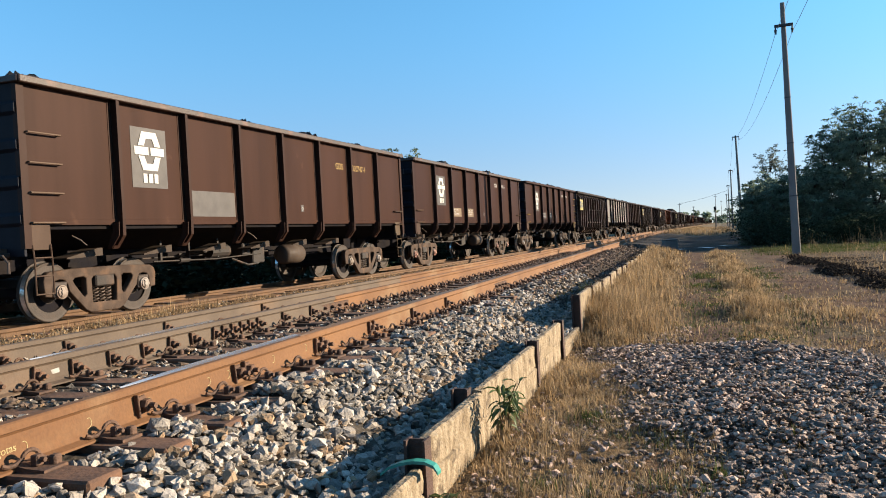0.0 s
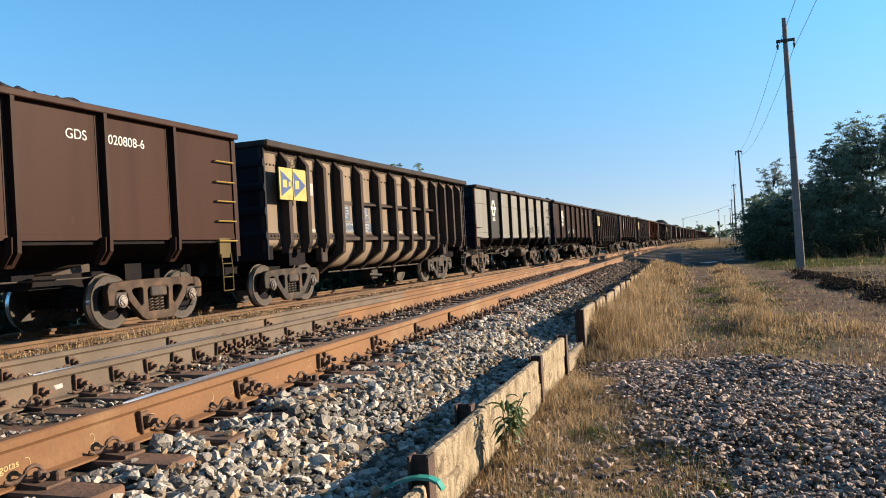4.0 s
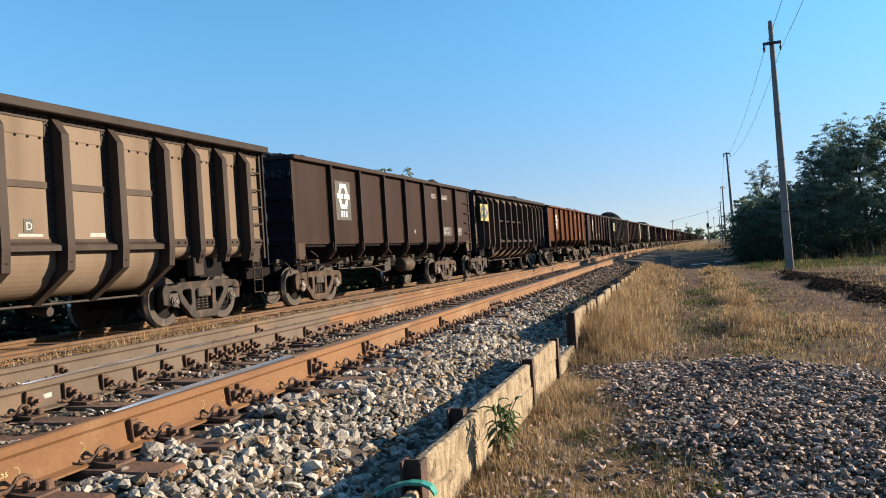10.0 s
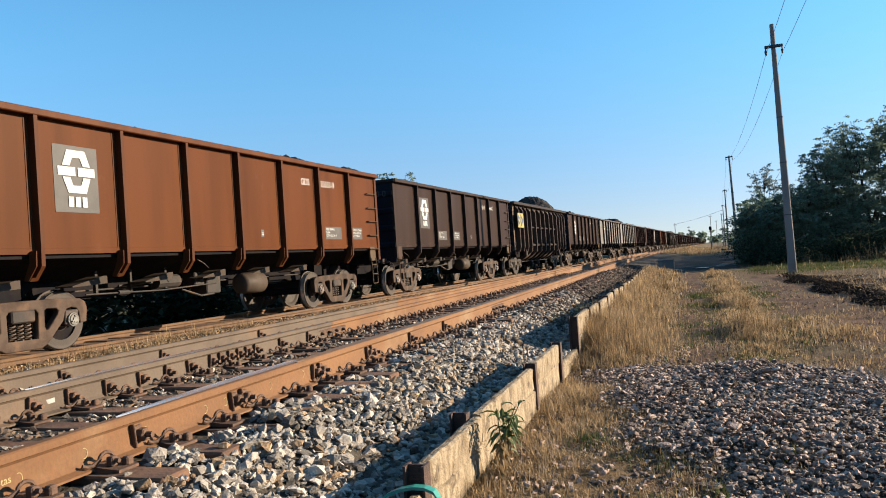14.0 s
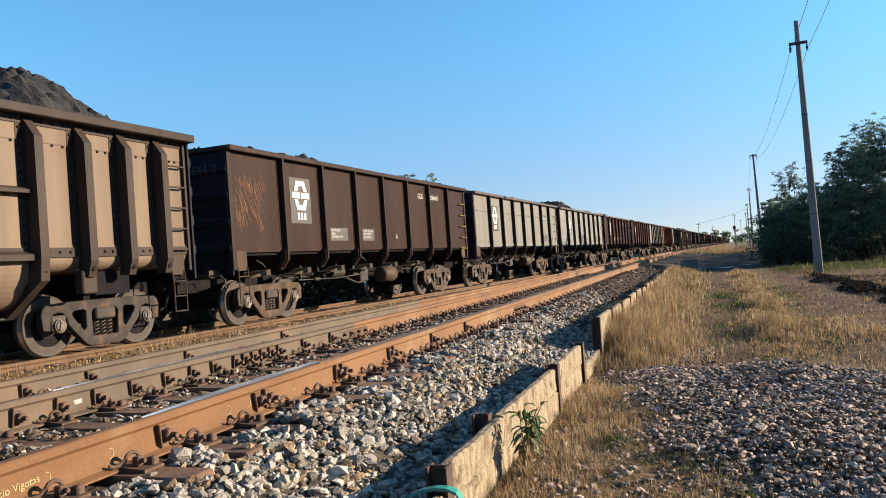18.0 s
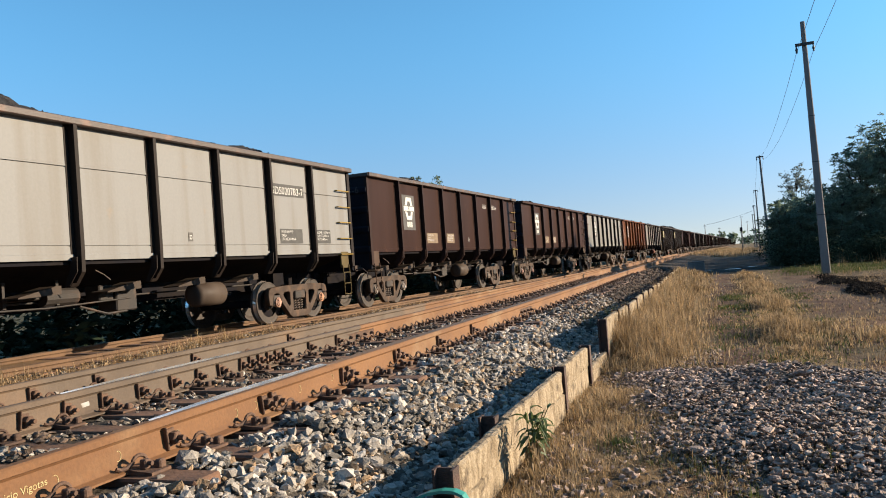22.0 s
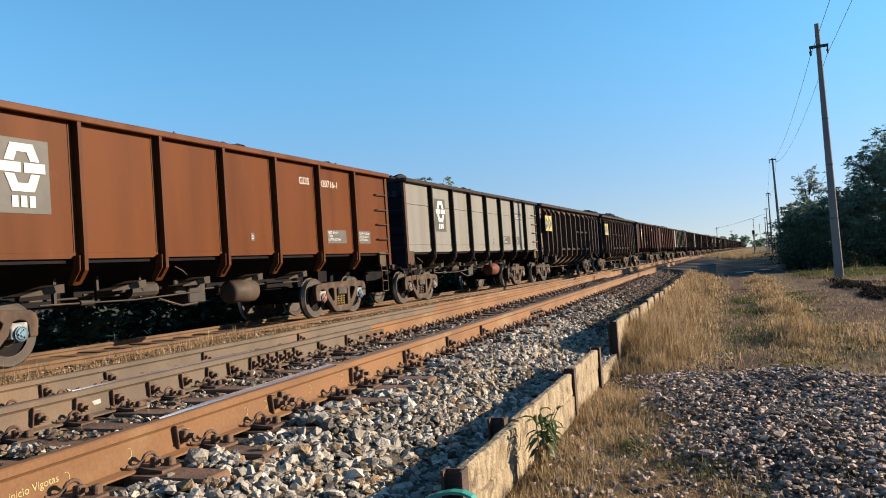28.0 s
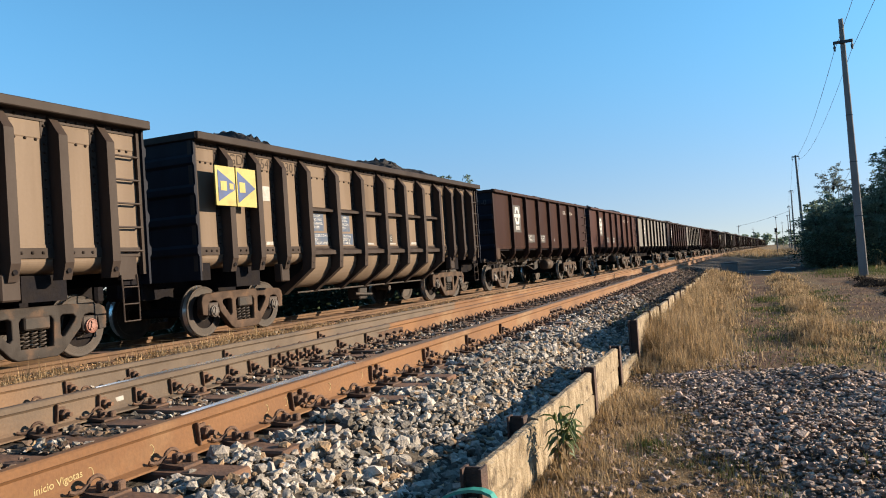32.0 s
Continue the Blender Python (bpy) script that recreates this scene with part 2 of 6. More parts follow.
# ---------------------------------------------------------------- mesh helpers
def box(bm, x0, x1, y0, y1, z0, z1, bev=0.0):
    vs = [bm.verts.new((x, y, z)) for x in (x0, x1) for y in (y0, y1) for z in (z0, z1)]
    fs = [bm.faces.new([vs[i] for i in q]) for q in ((0, 1, 3, 2), (4, 6, 7, 5), (0, 4, 5, 1), (2, 3, 7, 6), (0, 2, 6, 4), (1, 5, 7, 3))]
    if bev:
        es = list({e for f in fs for e in f.edges})
        bmesh.ops.bevel(bm, geom=es, offset=bev, segments=1, affect="EDGES")


def prism(bm, outline, axis, a, b):
    """Extrude a closed 2D outline from a to b along axis 'x', 'y' or 'z'."""
    put = {"x": lambda u, v, w: (w, u, v), "y": lambda u, v, w: (u, w, v), "z": lambda u, v, w: (u, v, w)}[axis]
    lo = [bm.verts.new(put(u, v, a)) for u, v in outline]
    hi = [bm.verts.new(put(u, v, b)) for u, v in outline]
    n = len(outline)
    bm.faces.new(lo), bm.faces.new(hi[::-1])
    for i in range(n):
        bm.faces.new((lo[i], hi[i], hi[(i + 1) % n], lo[(i + 1) % n]))


def tube(bm, pts, r, n=8, r2=None):
    """A round bar through the points."""
    rings = []
    pts = [Vector(p) for p in pts]
    for i, p in enumerate(pts):
        d = (pts[min(i + 1, len(pts) - 1)] - pts[max(i - 1, 0)]).normalized()
        s = d.orthogonal().normalized() if i == 0 else (s - d * s.dot(d)).normalized()
        q = d.cross(s)
        rr = r if r2 is None else r + (r2 - r) * i / (len(pts) - 1)
        rings.append([bm.verts.new(p + rr * (math.cos(2 * math.pi * k / n) * s + math.sin(2 * math.pi * k / n) * q)) for k in range(n)])
    for a, b in zip(rings, rings[1:]):
        for k in range(n):
            bm.faces.new((a[k], a[(k + 1) % n], b[(k + 1) % n], b[k]))
    bm.faces.new(rings[0][::-1]), bm.faces.new(rings[-1])


def lathe(bm, profile, axis="x", n=28, at=(0, 0, 0)):
    """Turn a profile of (along, radius) round the x axis."""
    rings = []
    for u, r in profile:
        rings.append([bm.verts.new((at[0] + u, at[1] + r * math.cos(2 * math.pi * k / n), at[2] + r * math.sin(2 * math.pi * k / n))) for k in range(n)])
    for a, b in zip(rings, rings[1:]):
        for k in range(n):
            bm.faces.new((a[k], a[(k + 1) % n], b[(k + 1) % n], b[k]))
    bm.faces.new(rings[0][::-1]), bm.faces.new(rings[-1])


def finish(bm, name, mat, smooth=False):
    bmesh.ops.recalc_face_normals(bm, faces=bm.faces)
    me = bpy.data.meshes.new(name)
    bm.to_mesh(me)
    bm.free()
    me.materials.append(mat)
    if smooth:
        for p in me.polygons:
            p.use_smooth = True
    return me


MESHES = {}


def shared(name, mat, fill, smooth=False):
    """A mesh made once by fill(bm) and then shared by all that look alike."""
    if name not in MESHES:
        bm = bmesh.new()
        fill(bm)
        MESHES[name] = finish(bm, name, mat, smooth)
    return MESHES[name]


def child(name, me, parent, m=None, label="", color=None):
    ob = new(name, me)
    ob.parent = parent
    if m is not None:
        ob.matrix_basis = m
    if label:
        ob["label"] = label
    if color:
        ob.color = (*(0.60 * c for c in color), 1)
    return ob


def soup(name, verts, faces, mat, smooth=False):
    """One mesh from arrays of corners and triangles."""
    me = bpy.data.meshes.new(name)
    verts, faces = np.asarray(verts, np.float32), np.asarray(faces, np.int32)
    me.vertices.add(len(verts))
    me.vertices.foreach_set("co", verts.ravel())
    me.loops.add(faces.size)
    me.loops.foreach_set("vertex_index", faces.ravel())
    me.polygons.add(len(faces))
    me.polygons.foreach_set("loop_start", np.arange(len(faces)) * faces.shape[1])
    me.polygons.foreach_set("use_smooth", np.full(len(faces), smooth, dtype=bool))
    me.update(calc_edges=True)
    me.materials.append(mat)
    return me


def text_mesh(name, words, size, mat):
    """Flat lettering in the built-in font, in the y-z plane facing +x, its lower left corner at the origin."""
    if name not in MESHES:
        cu = bpy.data.curves.new(name, "FONT")
        cu.body, cu.size = words, size
        ob = bpy.data.objects.new(name, cu)
        scene.collection.objects.link(ob)
        bpy.context.view_layer.update()
        me = bpy.data.meshes.new_from_object(ob.evaluated_get(bpy.context.evaluated_depsgraph_get()))
        bpy.data.objects.remove(ob)
        me.transform(Matrix(((0, 0, 1, 0), (1, 0, 0, 0), (0, 1, 0, 0), (0, 0, 0, 1))))
        me.materials.clear()
        me.materials.append(mat)
        MESHES[name] = me
    return MESHES[name]


rng = np.random.default_rng(7)

# ---------------------------------------------------------------- the plan
SLOPE = -0.048                      # the near track and the wall run slightly towards the main line
WALL_X, RAIL_A, RAIL_B = -1.42, -3.08, -4.75
NEAR_TOP, MAIN_TOP = 0.74, 0.54     # heights of the running surfaces
MAIN_C = -10.35                     # middle of the main track


def lane(x0, y):
    return x0 + SLOPE * y


def rail_c(y):
    return -6.15 - 0.026 * y


def smooth_step(a, b, v):
    k = np.clip((v - a) / (b - a), 0, 1)
    return k * k * (3 - 2 * k)


def ground_z(x, y):
    """Height of the land: yard, retained ballast bed, lower main line, flat land beyond."""
    x, y = np.asarray(x, float), np.asarray(y, float)
    d = x - (WALL_X + SLOPE * np.clip(y, -30, 60))
    bed = 0.13 + 0.348 * smooth_step(-0.30, -1.25, d)
    z = np.where(d < -0.02, bed, 0.0)
    low = smooth_step(rail_c(np.clip(y, -30, 60)) - 0.5, rail_c(np.clip(y, -30, 60)) - 1.6, x)
    z = np.where(d < -0.02, z * (1 - low) + 0.43 * low, z)
    z = z * (1 - smooth_step(-12.6, -14.5, x))
    # the wall and its fill end where the lane crosses
    past = smooth_step(42, 50, y)
    z = z * (1 - past) + past * np.where(x < -2.2, 0.43 * smooth_step(-2.2, -6, x) * (1 - smooth_step(-12.6, -14.5, x)), 0)
    wob = 0.02 * np.sin(x * 1.7 + y * 0.9) + 0.015 * np.sin(2.3 * y - x * 1.1)
    return z + np.where(d > 0, wob, 0.4 * wob)


def ground_material():
    m = bpy.data.materials.new("earth_and_ballast")
    m.use_nodes = True
    N, L = m.node_tree.nodes, m.node_tree.links
    b = N["Principled BSDF"]
    b.inputs["Roughness"].default_value = 0.95
    b.inputs["Specular IOR Level"].default_value = 0.2
    tc = N.new("ShaderNodeTexCoord")
    sep = N.new("ShaderNodeSeparateXYZ")
    L.new(tc.outputs["Object"], sep.inputs[0])

    def noise_at(scale, detail=6):
        n = N.new("ShaderNodeTexNoise")
        n.inputs["Scale"].default_value, n.inputs["Detail"].default_value = scale, detail
        L.new(tc.outputs["Object"], n.inputs["Vector"])
        return n.outputs["Fac"]

    def ramp(src, a, b_):
        r = N.new("ShaderNodeMapRange")
        r.inputs["From Min"].default_value, r.inputs["From Max"].default_value = a, b_
        L.new(src, r.inputs["Value"])
        return r.outputs[0]

    def math_(op, a, b_):
        n = N.new("ShaderNodeMath")
        n.operation = op
        for i, s in enumerate((a, b_)):
            if isinstance(s, (int, float)):
                n.inputs[i].default_value = s
            else:
                L.new(s, n.inputs[i])
        return n.outputs[0]

    def mixc(f, a, b_):
        n = N.new("ShaderNodeMix")
        n.data_type = "RGBA"
        L.new(f, n.inputs["Factor"])
        for k, s in (("A", a), ("B", b_)):
            if isinstance(s, tuple):
                n.inputs[k].default_value = (*s, 1)
            else:
                L.new(s, n.inputs[k])
        return n.outputs["Result"]

    X, Y = sep.outputs[0], sep.outputs[1]
    wob = math_("MULTIPLY", math_("SUBTRACT", noise_at(0.9), 0.5), 1.1)
    xr = math_("ADD", X, wob)                                      # ragged edges
    straw = mixc(ramp(noise_at(3.5), 0.38, 0.62), (0.25, 0.16, 0.075), (0.13, 0.083, 0.042))
    dirt = mixc(ramp(noise_at(1.3), 0.4, 0.6), (0.092, 0.044, 0.025), (0.185, 0.098, 0.052))
    dirt = mixc(ramp(noise_at(0.5), 0.52, 0.66), dirt, (0.165, 0.118, 0.062))
    # two wheel tracks of bare earth in the yard
    rut1 = math_("MULTIPLY", ramp(math_("ABSOLUTE", math_("ADD", math_("SUBTRACT", xr, 0.02), math_("MULTIPLY", Y, 0.033)), 0), 0.55, 0.3), 1.0)
    rut2 = math_("MULTIPLY", ramp(math_("ABSOLUTE", math_("SUBTRACT", xr, 2.05), 0), 1.05, 0.8), 1.0)
    yard = mixc(math_("MAXIMUM", rut1, rut2), straw, dirt)
    # dark crossing past the yard, with the trees' shade put into its colour
    far = mixc(ramp(noise_at(0.05), 0.42, 0.6), (0.038, 0.034, 0.028), (0.066, 0.054, 0.04))
    yard = mixc(ramp(math_("ADD", Y, math_("MULTIPLY", wob, 3)), 42, 45), yard, far)
    # dry grass beyond, its paler tone painting where the sun reaches again
    yard = mixc(ramp(math_("ADD", Y, math_("MULTIPLY", wob, 6)), 88, 98), yard, mixc(ramp(noise_at(0.3), 0.4, 0.6), (0.24, 0.165, 0.09), (0.16, 0.12, 0.065)))
    # dark soil at the yard's side, its patch also painting the shade lying there
    soil = math_("MULTIPLY", math_("MULTIPLY", ramp(xr, 2.1, 3.0), ramp(Y, 17, 20)), math_("MULTIPLY", ramp(Y, 36, 31), ramp(noise_at(0.9), 0.36, 0.5)))
    yard = mixc(soil, yard, (0.034, 0.027, 0.022))
    near_gravel = math_("MULTIPLY", ramp(math_("ADD", Y, math_("MULTIPLY", wob, 1.2)), 10.2, 9.4), ramp(math_("ADD", xr, math_("MULTIPLY", Y, 0.225)), 0.75, 1.15))
    yard = mixc(near_gravel, yard, (0.095, 0.066, 0.047))
    bed = mixc(ramp(noise_at(6), 0.4, 0.6), (0.101, 0.082, 0.062), (0.055, 0.045, 0.037))
    main = mixc(ramp(noise_at(2.5), 0.4, 0.62), (0.29, 0.17, 0.08), (0.18, 0.105, 0.055))
    edge = math_("ADD", X, math_("MULTIPLY", Y, -SLOPE))
    col = mixc(ramp(edge, WALL_X - 0.02, WALL_X - 0.06), yard, bed)
    col = mixc(ramp(xr, -6.7, -7.3), col, main)
    col = mixc(ramp(xr, -12.4, -13.2), col, (0.094, 0.086, 0.039))
    hs = N.new("ShaderNodeHueSaturation")
    mr = N.new("ShaderNodeMapRange")
    mr.inputs["To Min"].default_value, mr.inputs["To Max"].default_value = 0.33, 0.85
    L.new(noise_at(45, 4), mr.inputs["Value"])
    L.new(mr.outputs[0], hs.inputs["Value"])
    L.new(col, hs.inputs["Color"])
    L.new(hs.outputs[0], b.inputs["Base Color"])
    bp = N.new("ShaderNodeBump")
    bp.inputs["Strength"].default_value, bp.inputs["Distance"].default_value = 0.7, 0.04
    L.new(noise_at(22, 6), bp.inputs["Height"])
    L.new(bp.outputs[0], b.inputs["Normal"])
    return m


def build_ground():
    xs = np.concatenate([[-2500, -900, -400, -200, -100, -60, -40, -30], np.arange(-22, -8, 0.5), np.arange(-8, 6, 0.16), np.arange(6, 16, 0.8), [20, 30, 45, 70, 120, 250, 600, 2500]])
    ys = np.concatenate([[-300, -100, -40, -20, -10, -5], np.arange(-2, 16, 0.2), np.arange(16, 50, 0.8), np.arange(50, 130, 5), [150, 200, 300, 500, 900, 1600, 3000]])
    # one row of columns follows the wall's foot, so that the step there is clean
    X, Y = np.meshgrid(xs, ys)
    near = (X > -8) & (X < 6)
    Xs = np.where(near, X + SLOPE * np.clip(Y, -30, 60), X)
    Z = ground_z(Xs, Y)
    V = np.stack([Xs, Y, Z], -1).reshape(-1, 3)
    w_, h_ = len(xs), len(ys)
    i = (np.arange(h_ - 1)[:, None] * w_ + np.arange(w_ - 1)[None]).ravel()
    F = np.stack([i, i + 1, i + 1 + w_, i + w_], -1)
    me = soup("ground", V, F, ground_material())
    for p in me.polygons:
        p.use_smooth = True
    tagged(new("ground", me), "dusty earth yard and ballast bed with dry grass", "ground", kind="structure")


build_ground()


def rail_profile(head=0.036, foot=0.075, h=0.225):
    return [(-foot, 0), (foot, 0), (foot, 0.012), (0.03, 0.028), (0.012, 0.05), (0.009, h - 0.065), (0.02, h - 0.05), (head, h - 0.044), (head, h - 0.008), (head - 0.01, h),
            (-head + 0.01, h), (-head, h - 0.008), (-head, h - 0.044), (-0.02, h - 0.05), (-0.009, h - 0.065), (-0.012, 0.05), (-0.03, 0.028), (-foot, 0.012)]


def rail(name, path, top, y0, y1, mat, parent, label=""):
    """A rail of true section along x = path(y)."""
    prof = rail_profile()
    ys = np.concatenate([np.arange(y0, min(60, y1), 1.5), np.linspace(min(60, y1), y1, 12)]) if y1 > 60 else np.linspace(y0, y1, 24)
    V = [(path(y) + u, y, top - 0.225 + v) for y in ys for u, v in prof]
    n = len(prof)
    F = [(a * n + k, a * n + (k + 1) % n, (a + 1) * n + (k + 1) % n, (a + 1) * n + k) for a in range(len(ys) - 1) for k in range(n)]
    me = soup(name, V, F, mat)
    ob = child(name, me, parent, label=label)
    return ob


def path_a(y):
    return lane(RAIL_A, y) if y < 60 else lane(RAIL_A, 60) - 0.03 * (y - 60)


def path_b(y):
    return path_a(y) - 1.67


near_track = tagged(new("near_railway_track"), "rusty near railway track with steel sleepers", "railway track", kind="structure")
main_track = tagged(new("main_railway_track"), "rusty main railway track under the train", "railway track", kind="structure")
rail("rail", path_a, NEAR_TOP, -8, 112, RUSTR, near_track, "orange rusty rail with chalk marks")
rail("rail", path_b, NEAR_TOP, -8, 9.9, GREYR, near_track, "grey-brown weathered rail")
rail("rail", path_b, NEAR_TOP, 9.905, 95, RUSTR, near_track, "orange rusty rail past the joint")
rail("rail", rail_c, NEAR_TOP - 0.02, -8, 15.5, GREYR, near_track, "pale grey-brown rail beyond the near track")
rail("rail", rail_c, NEAR_TOP - 0.02, 15.505, 110, RUSTR, near_track, "orange rusty rail past the joint")
for side in (0.835, -0.835):
    rail("rail", lambda y: MAIN_C + side, MAIN_TOP, -30, 900, MAINR, main_track, "rusty rail")

# ---------------------------------------------------------------- wagons
PITCH, SPEED, FIRST = 14.236, 9.274, 8.267
L_BOX = 13.2
RIBS = (1.70, 3.35, 4.95, 6.53, 8.14, 9.78, 11.36)
HALF = 1.55


def wheel_fill(bm):
    for s in (1,):
        pr = [(0.90, 0.30), (0.90, 0.40), (0.905, 0.43), (0.90, 0.44), (0.80, 0.445), (0.79, 0.47), (0.765, 0.47), (0.76, 0.40), (0.80, 0.36), (0.82, 0.15), (0.79, 0.12), (0.79, 0.09), (0.93, 0.09), (0.93, 0.13), (0.87, 0.16), (0.855, 0.33)]
        n = 32
        rings = [[bm.verts.new((s * u, r * math.cos(2 * math.pi * k / n), r * math.sin(2 * math.pi * k / n))) for k in range(n)] for u, r in pr]
        for a, b in zip(rings, rings[1:] + rings[:1]):
            for k in range(n):
                bm.faces.new((a[k], a[(k + 1) % n], b[(k + 1) % n], b[k]))


def disc_fill(bm):
    n = 32
    pr = [(0.872, 0.165), (0.862, 0.345), (0.858, 0.345), (0.866, 0.165)]
    rings = [[bm.verts.new((u, r * math.cos(2 * math.pi * k / n), r * math.sin(2 * math.pi * k / n))) for k in range(n)] for u, r in pr]
    for a, b in zip(rings, rings[1:] + rings[:1]):
        for k in range(n):
            bm.faces.new((a[k], a[(k + 1) % n], b[(k + 1) % n], b[k]))


def axle_fill(bm):
    lathe(bm, [(-1.12, 0.06), (-0.95, 0.08), (-0.9, 0.095), (-0.5, 0.085), (0.5, 0.085), (0.9, 0.095), (0.95, 0.08), (1.12, 0.06)], n=16)


def tread_fill(bm):
    for s in (1,):
        n = 40
        a = [[bm.verts.new((s * u, 0.4505 * math.cos(2 * math.pi * k / n), 0.4505 * math.sin(2 * math.pi * k / n))) for k in range(n)] for u in (0.81, 0.89)]
        for k in range(n):
            bm.faces.new((a[0][k], a[0][(k + 1) % n], a[1][(k + 1) % n], a[1][k]))


def cap_fill(bm):
    lathe(bm, [(1.08, 0.105), (1.15, 0.105), (1.155, 0.092), (1.15, 0.085), (1.165, 0.08), (1.17, 0.045), (1.185, 0.04)], n=16)
    for k in range(3):
        c = (1.165, 0.055 * math.cos(k * 2.094), 0.055 * math.sin(k * 2.094))
        lathe(bm, [(0, 0.016), (0.02, 0.016)], n=6, at=c)


def cast_frame():
    """Cast side frame of a freight bogie with its rounded window openings, in the y-z plane on the +x side."""
    if "side_frame" in MESHES:
        return MESHES["side_frame"]
    half = [(0.0, 0.0), (0.30, 0.0), (0.40, 0.05), (0.70, 0.35), (0.73, 0.46), (0.78, 0.53), (0.88, 0.55), (0.98, 0.53), (1.03, 0.46), (1.05, 0.30), (1.15, 0.31), (1.17, 0.52), (1.14, 0.60), (1.06, 0.645), (0.6, 0.67), (0.0, 0.675)]
    outer = half + [(-u, v) for u, v in half[-2:0:-1]]
    window = [(0.60, 0.555), (0.42, 0.565), (0.365, 0.53), (0.36, 0.28), (0.40, 0.22), (0.45, 0.24), (0.63, 0.45), (0.65, 0.51)]
    middle = [(-0.27, 0.12), (0.27, 0.12), (0.28, 0.50), (0.23, 0.56), (-0.23, 0.56), (-0.28, 0.50)]
    cu = bpy.data.curves.new("side_frame", "CURVE")
    cu.dimensions, cu.fill_mode, cu.extrude, cu.bevel_depth, cu.bevel_resolution = "2D", "BOTH", 0.045, 0.014, 1
    for loop in (outer, window, [(-u, v) for u, v in window], middle):
        sp = cu.splines.new("POLY")
        sp.points.add(len(loop) - 1)
        for q, (u, v) in zip(sp.points, loop):
            q.co = (u, v, 0, 1)
        sp.use_cyclic_u = True
    ob = bpy.data.objects.new("side_frame", cu)
    scene.collection.objects.link(ob)
    bpy.context.view_layer.update()
    me = bpy.data.meshes.new_from_object(ob.evaluated_get(bpy.context.evaluated_depsgraph_get()))
    bpy.data.objects.remove(ob)
    me.transform(Matrix(((0, 0, 1, 1.06), (1, 0, 0, 0), (0, 1, 0, 0), (0, 0, 0, 1))))
    me.materials.clear()
    me.materials.append(FRAMEM)
    MESHES["side_frame"] = me
    return me


def spring_fill(bm):
    for c in (-0.13, 0.0, 0.13):
        pts = [(1.03 + 0.05 * math.cos(a), c + 0.05 * math.sin(a), 0.13 + 0.26 * a / (2 * math.pi * 5)) for a in np.linspace(0, 2 * math.pi * 5, 50)]
        tube(bm, pts, 0.014, 5)


def bolster_fill(bm):
    box(bm, -1.14, 1.14, -0.20, 0.20, 0.40, 0.58, 0.02)
    box(bm, -0.5, 0.5, -0.25, 0.25, 0.58, 0.66)
    for s in (1, -1):
        box(bm, s * 0.98, s * 1.14, -0.16, 0.16, 0.45, 0.47)


def box_fill(bm):
    """Axle box adapter housing."""
    box(bm, 0.98, 1.12, -0.13, 0.13, 0.38, 0.60, 0.015)


CAP_COLOURS = ((0.26, 0.21, 0.17), (0.34, 0.30, 0.27), (0.20, 0.15, 0.12), (0.42, 0.22, 0.17), (0.24, 0.24, 0.22))


def bogie(car, yc, wheels, caps=None, springs=(0.11, 0.075, 0.055), adapters=None, frame_paint=(0.084, 0.055, 0.039)):
    fr = cast_frame()
    sp = shared("spring_nest", SPRINGM, spring_fill, True)
    for turn in (0, 180):
        f = child("side_frame", fr, car, pose(0, yc, 0.04 + 0.06, 0, 0, turn), "dusty cast steel side frame", frame_paint)
        child("spring_nest", sp, f, color=springs)
    child("bolster", shared("bolster", STEEL, bolster_fill), car, pose(0, yc, 0.08))
    for dy in (-0.88, 0.88):
        ws = child("wheelset", shared("axle", DARK, axle_fill, True), car, pose(0, yc + dy, 0.45), "steel wheels on an axle")
        for turn in (0, 180):
            child("wheel", shared("wheel", WHEEL, wheel_fill, False), ws, pose(0, 0, 0, 0, 0, turn))
            child("tread", shared("tread", TREAD, tread_fill, True), ws, pose(0, 0, 0, 0, 0, turn), "polished wheel tread")
            child("axle_cap", shared("axle_cap", CAPM, cap_fill), ws, pose(0, 0, 0, 0, 0, turn), color=caps[dy > 0] if caps else CAP_COLOURS[len(TRAIN) * 3 % 5 if dy < 0 else (len(TRAIN) * 2 + 1) % 5])
        if len(TRAIN) <= 23:
            child("wheel_disc", shared("wheel_disc", DARK, disc_fill), ws, label="dark oily wheel disc")
        for turn in (0, 180):
            child("axle_box", shared("axle_box", SPRINGM, box_fill), car, pose(0, yc + dy, 0.0, 0, 0, turn), color=adapters or (0.07, 0.05, 0.04))
        wheels.append(ws)


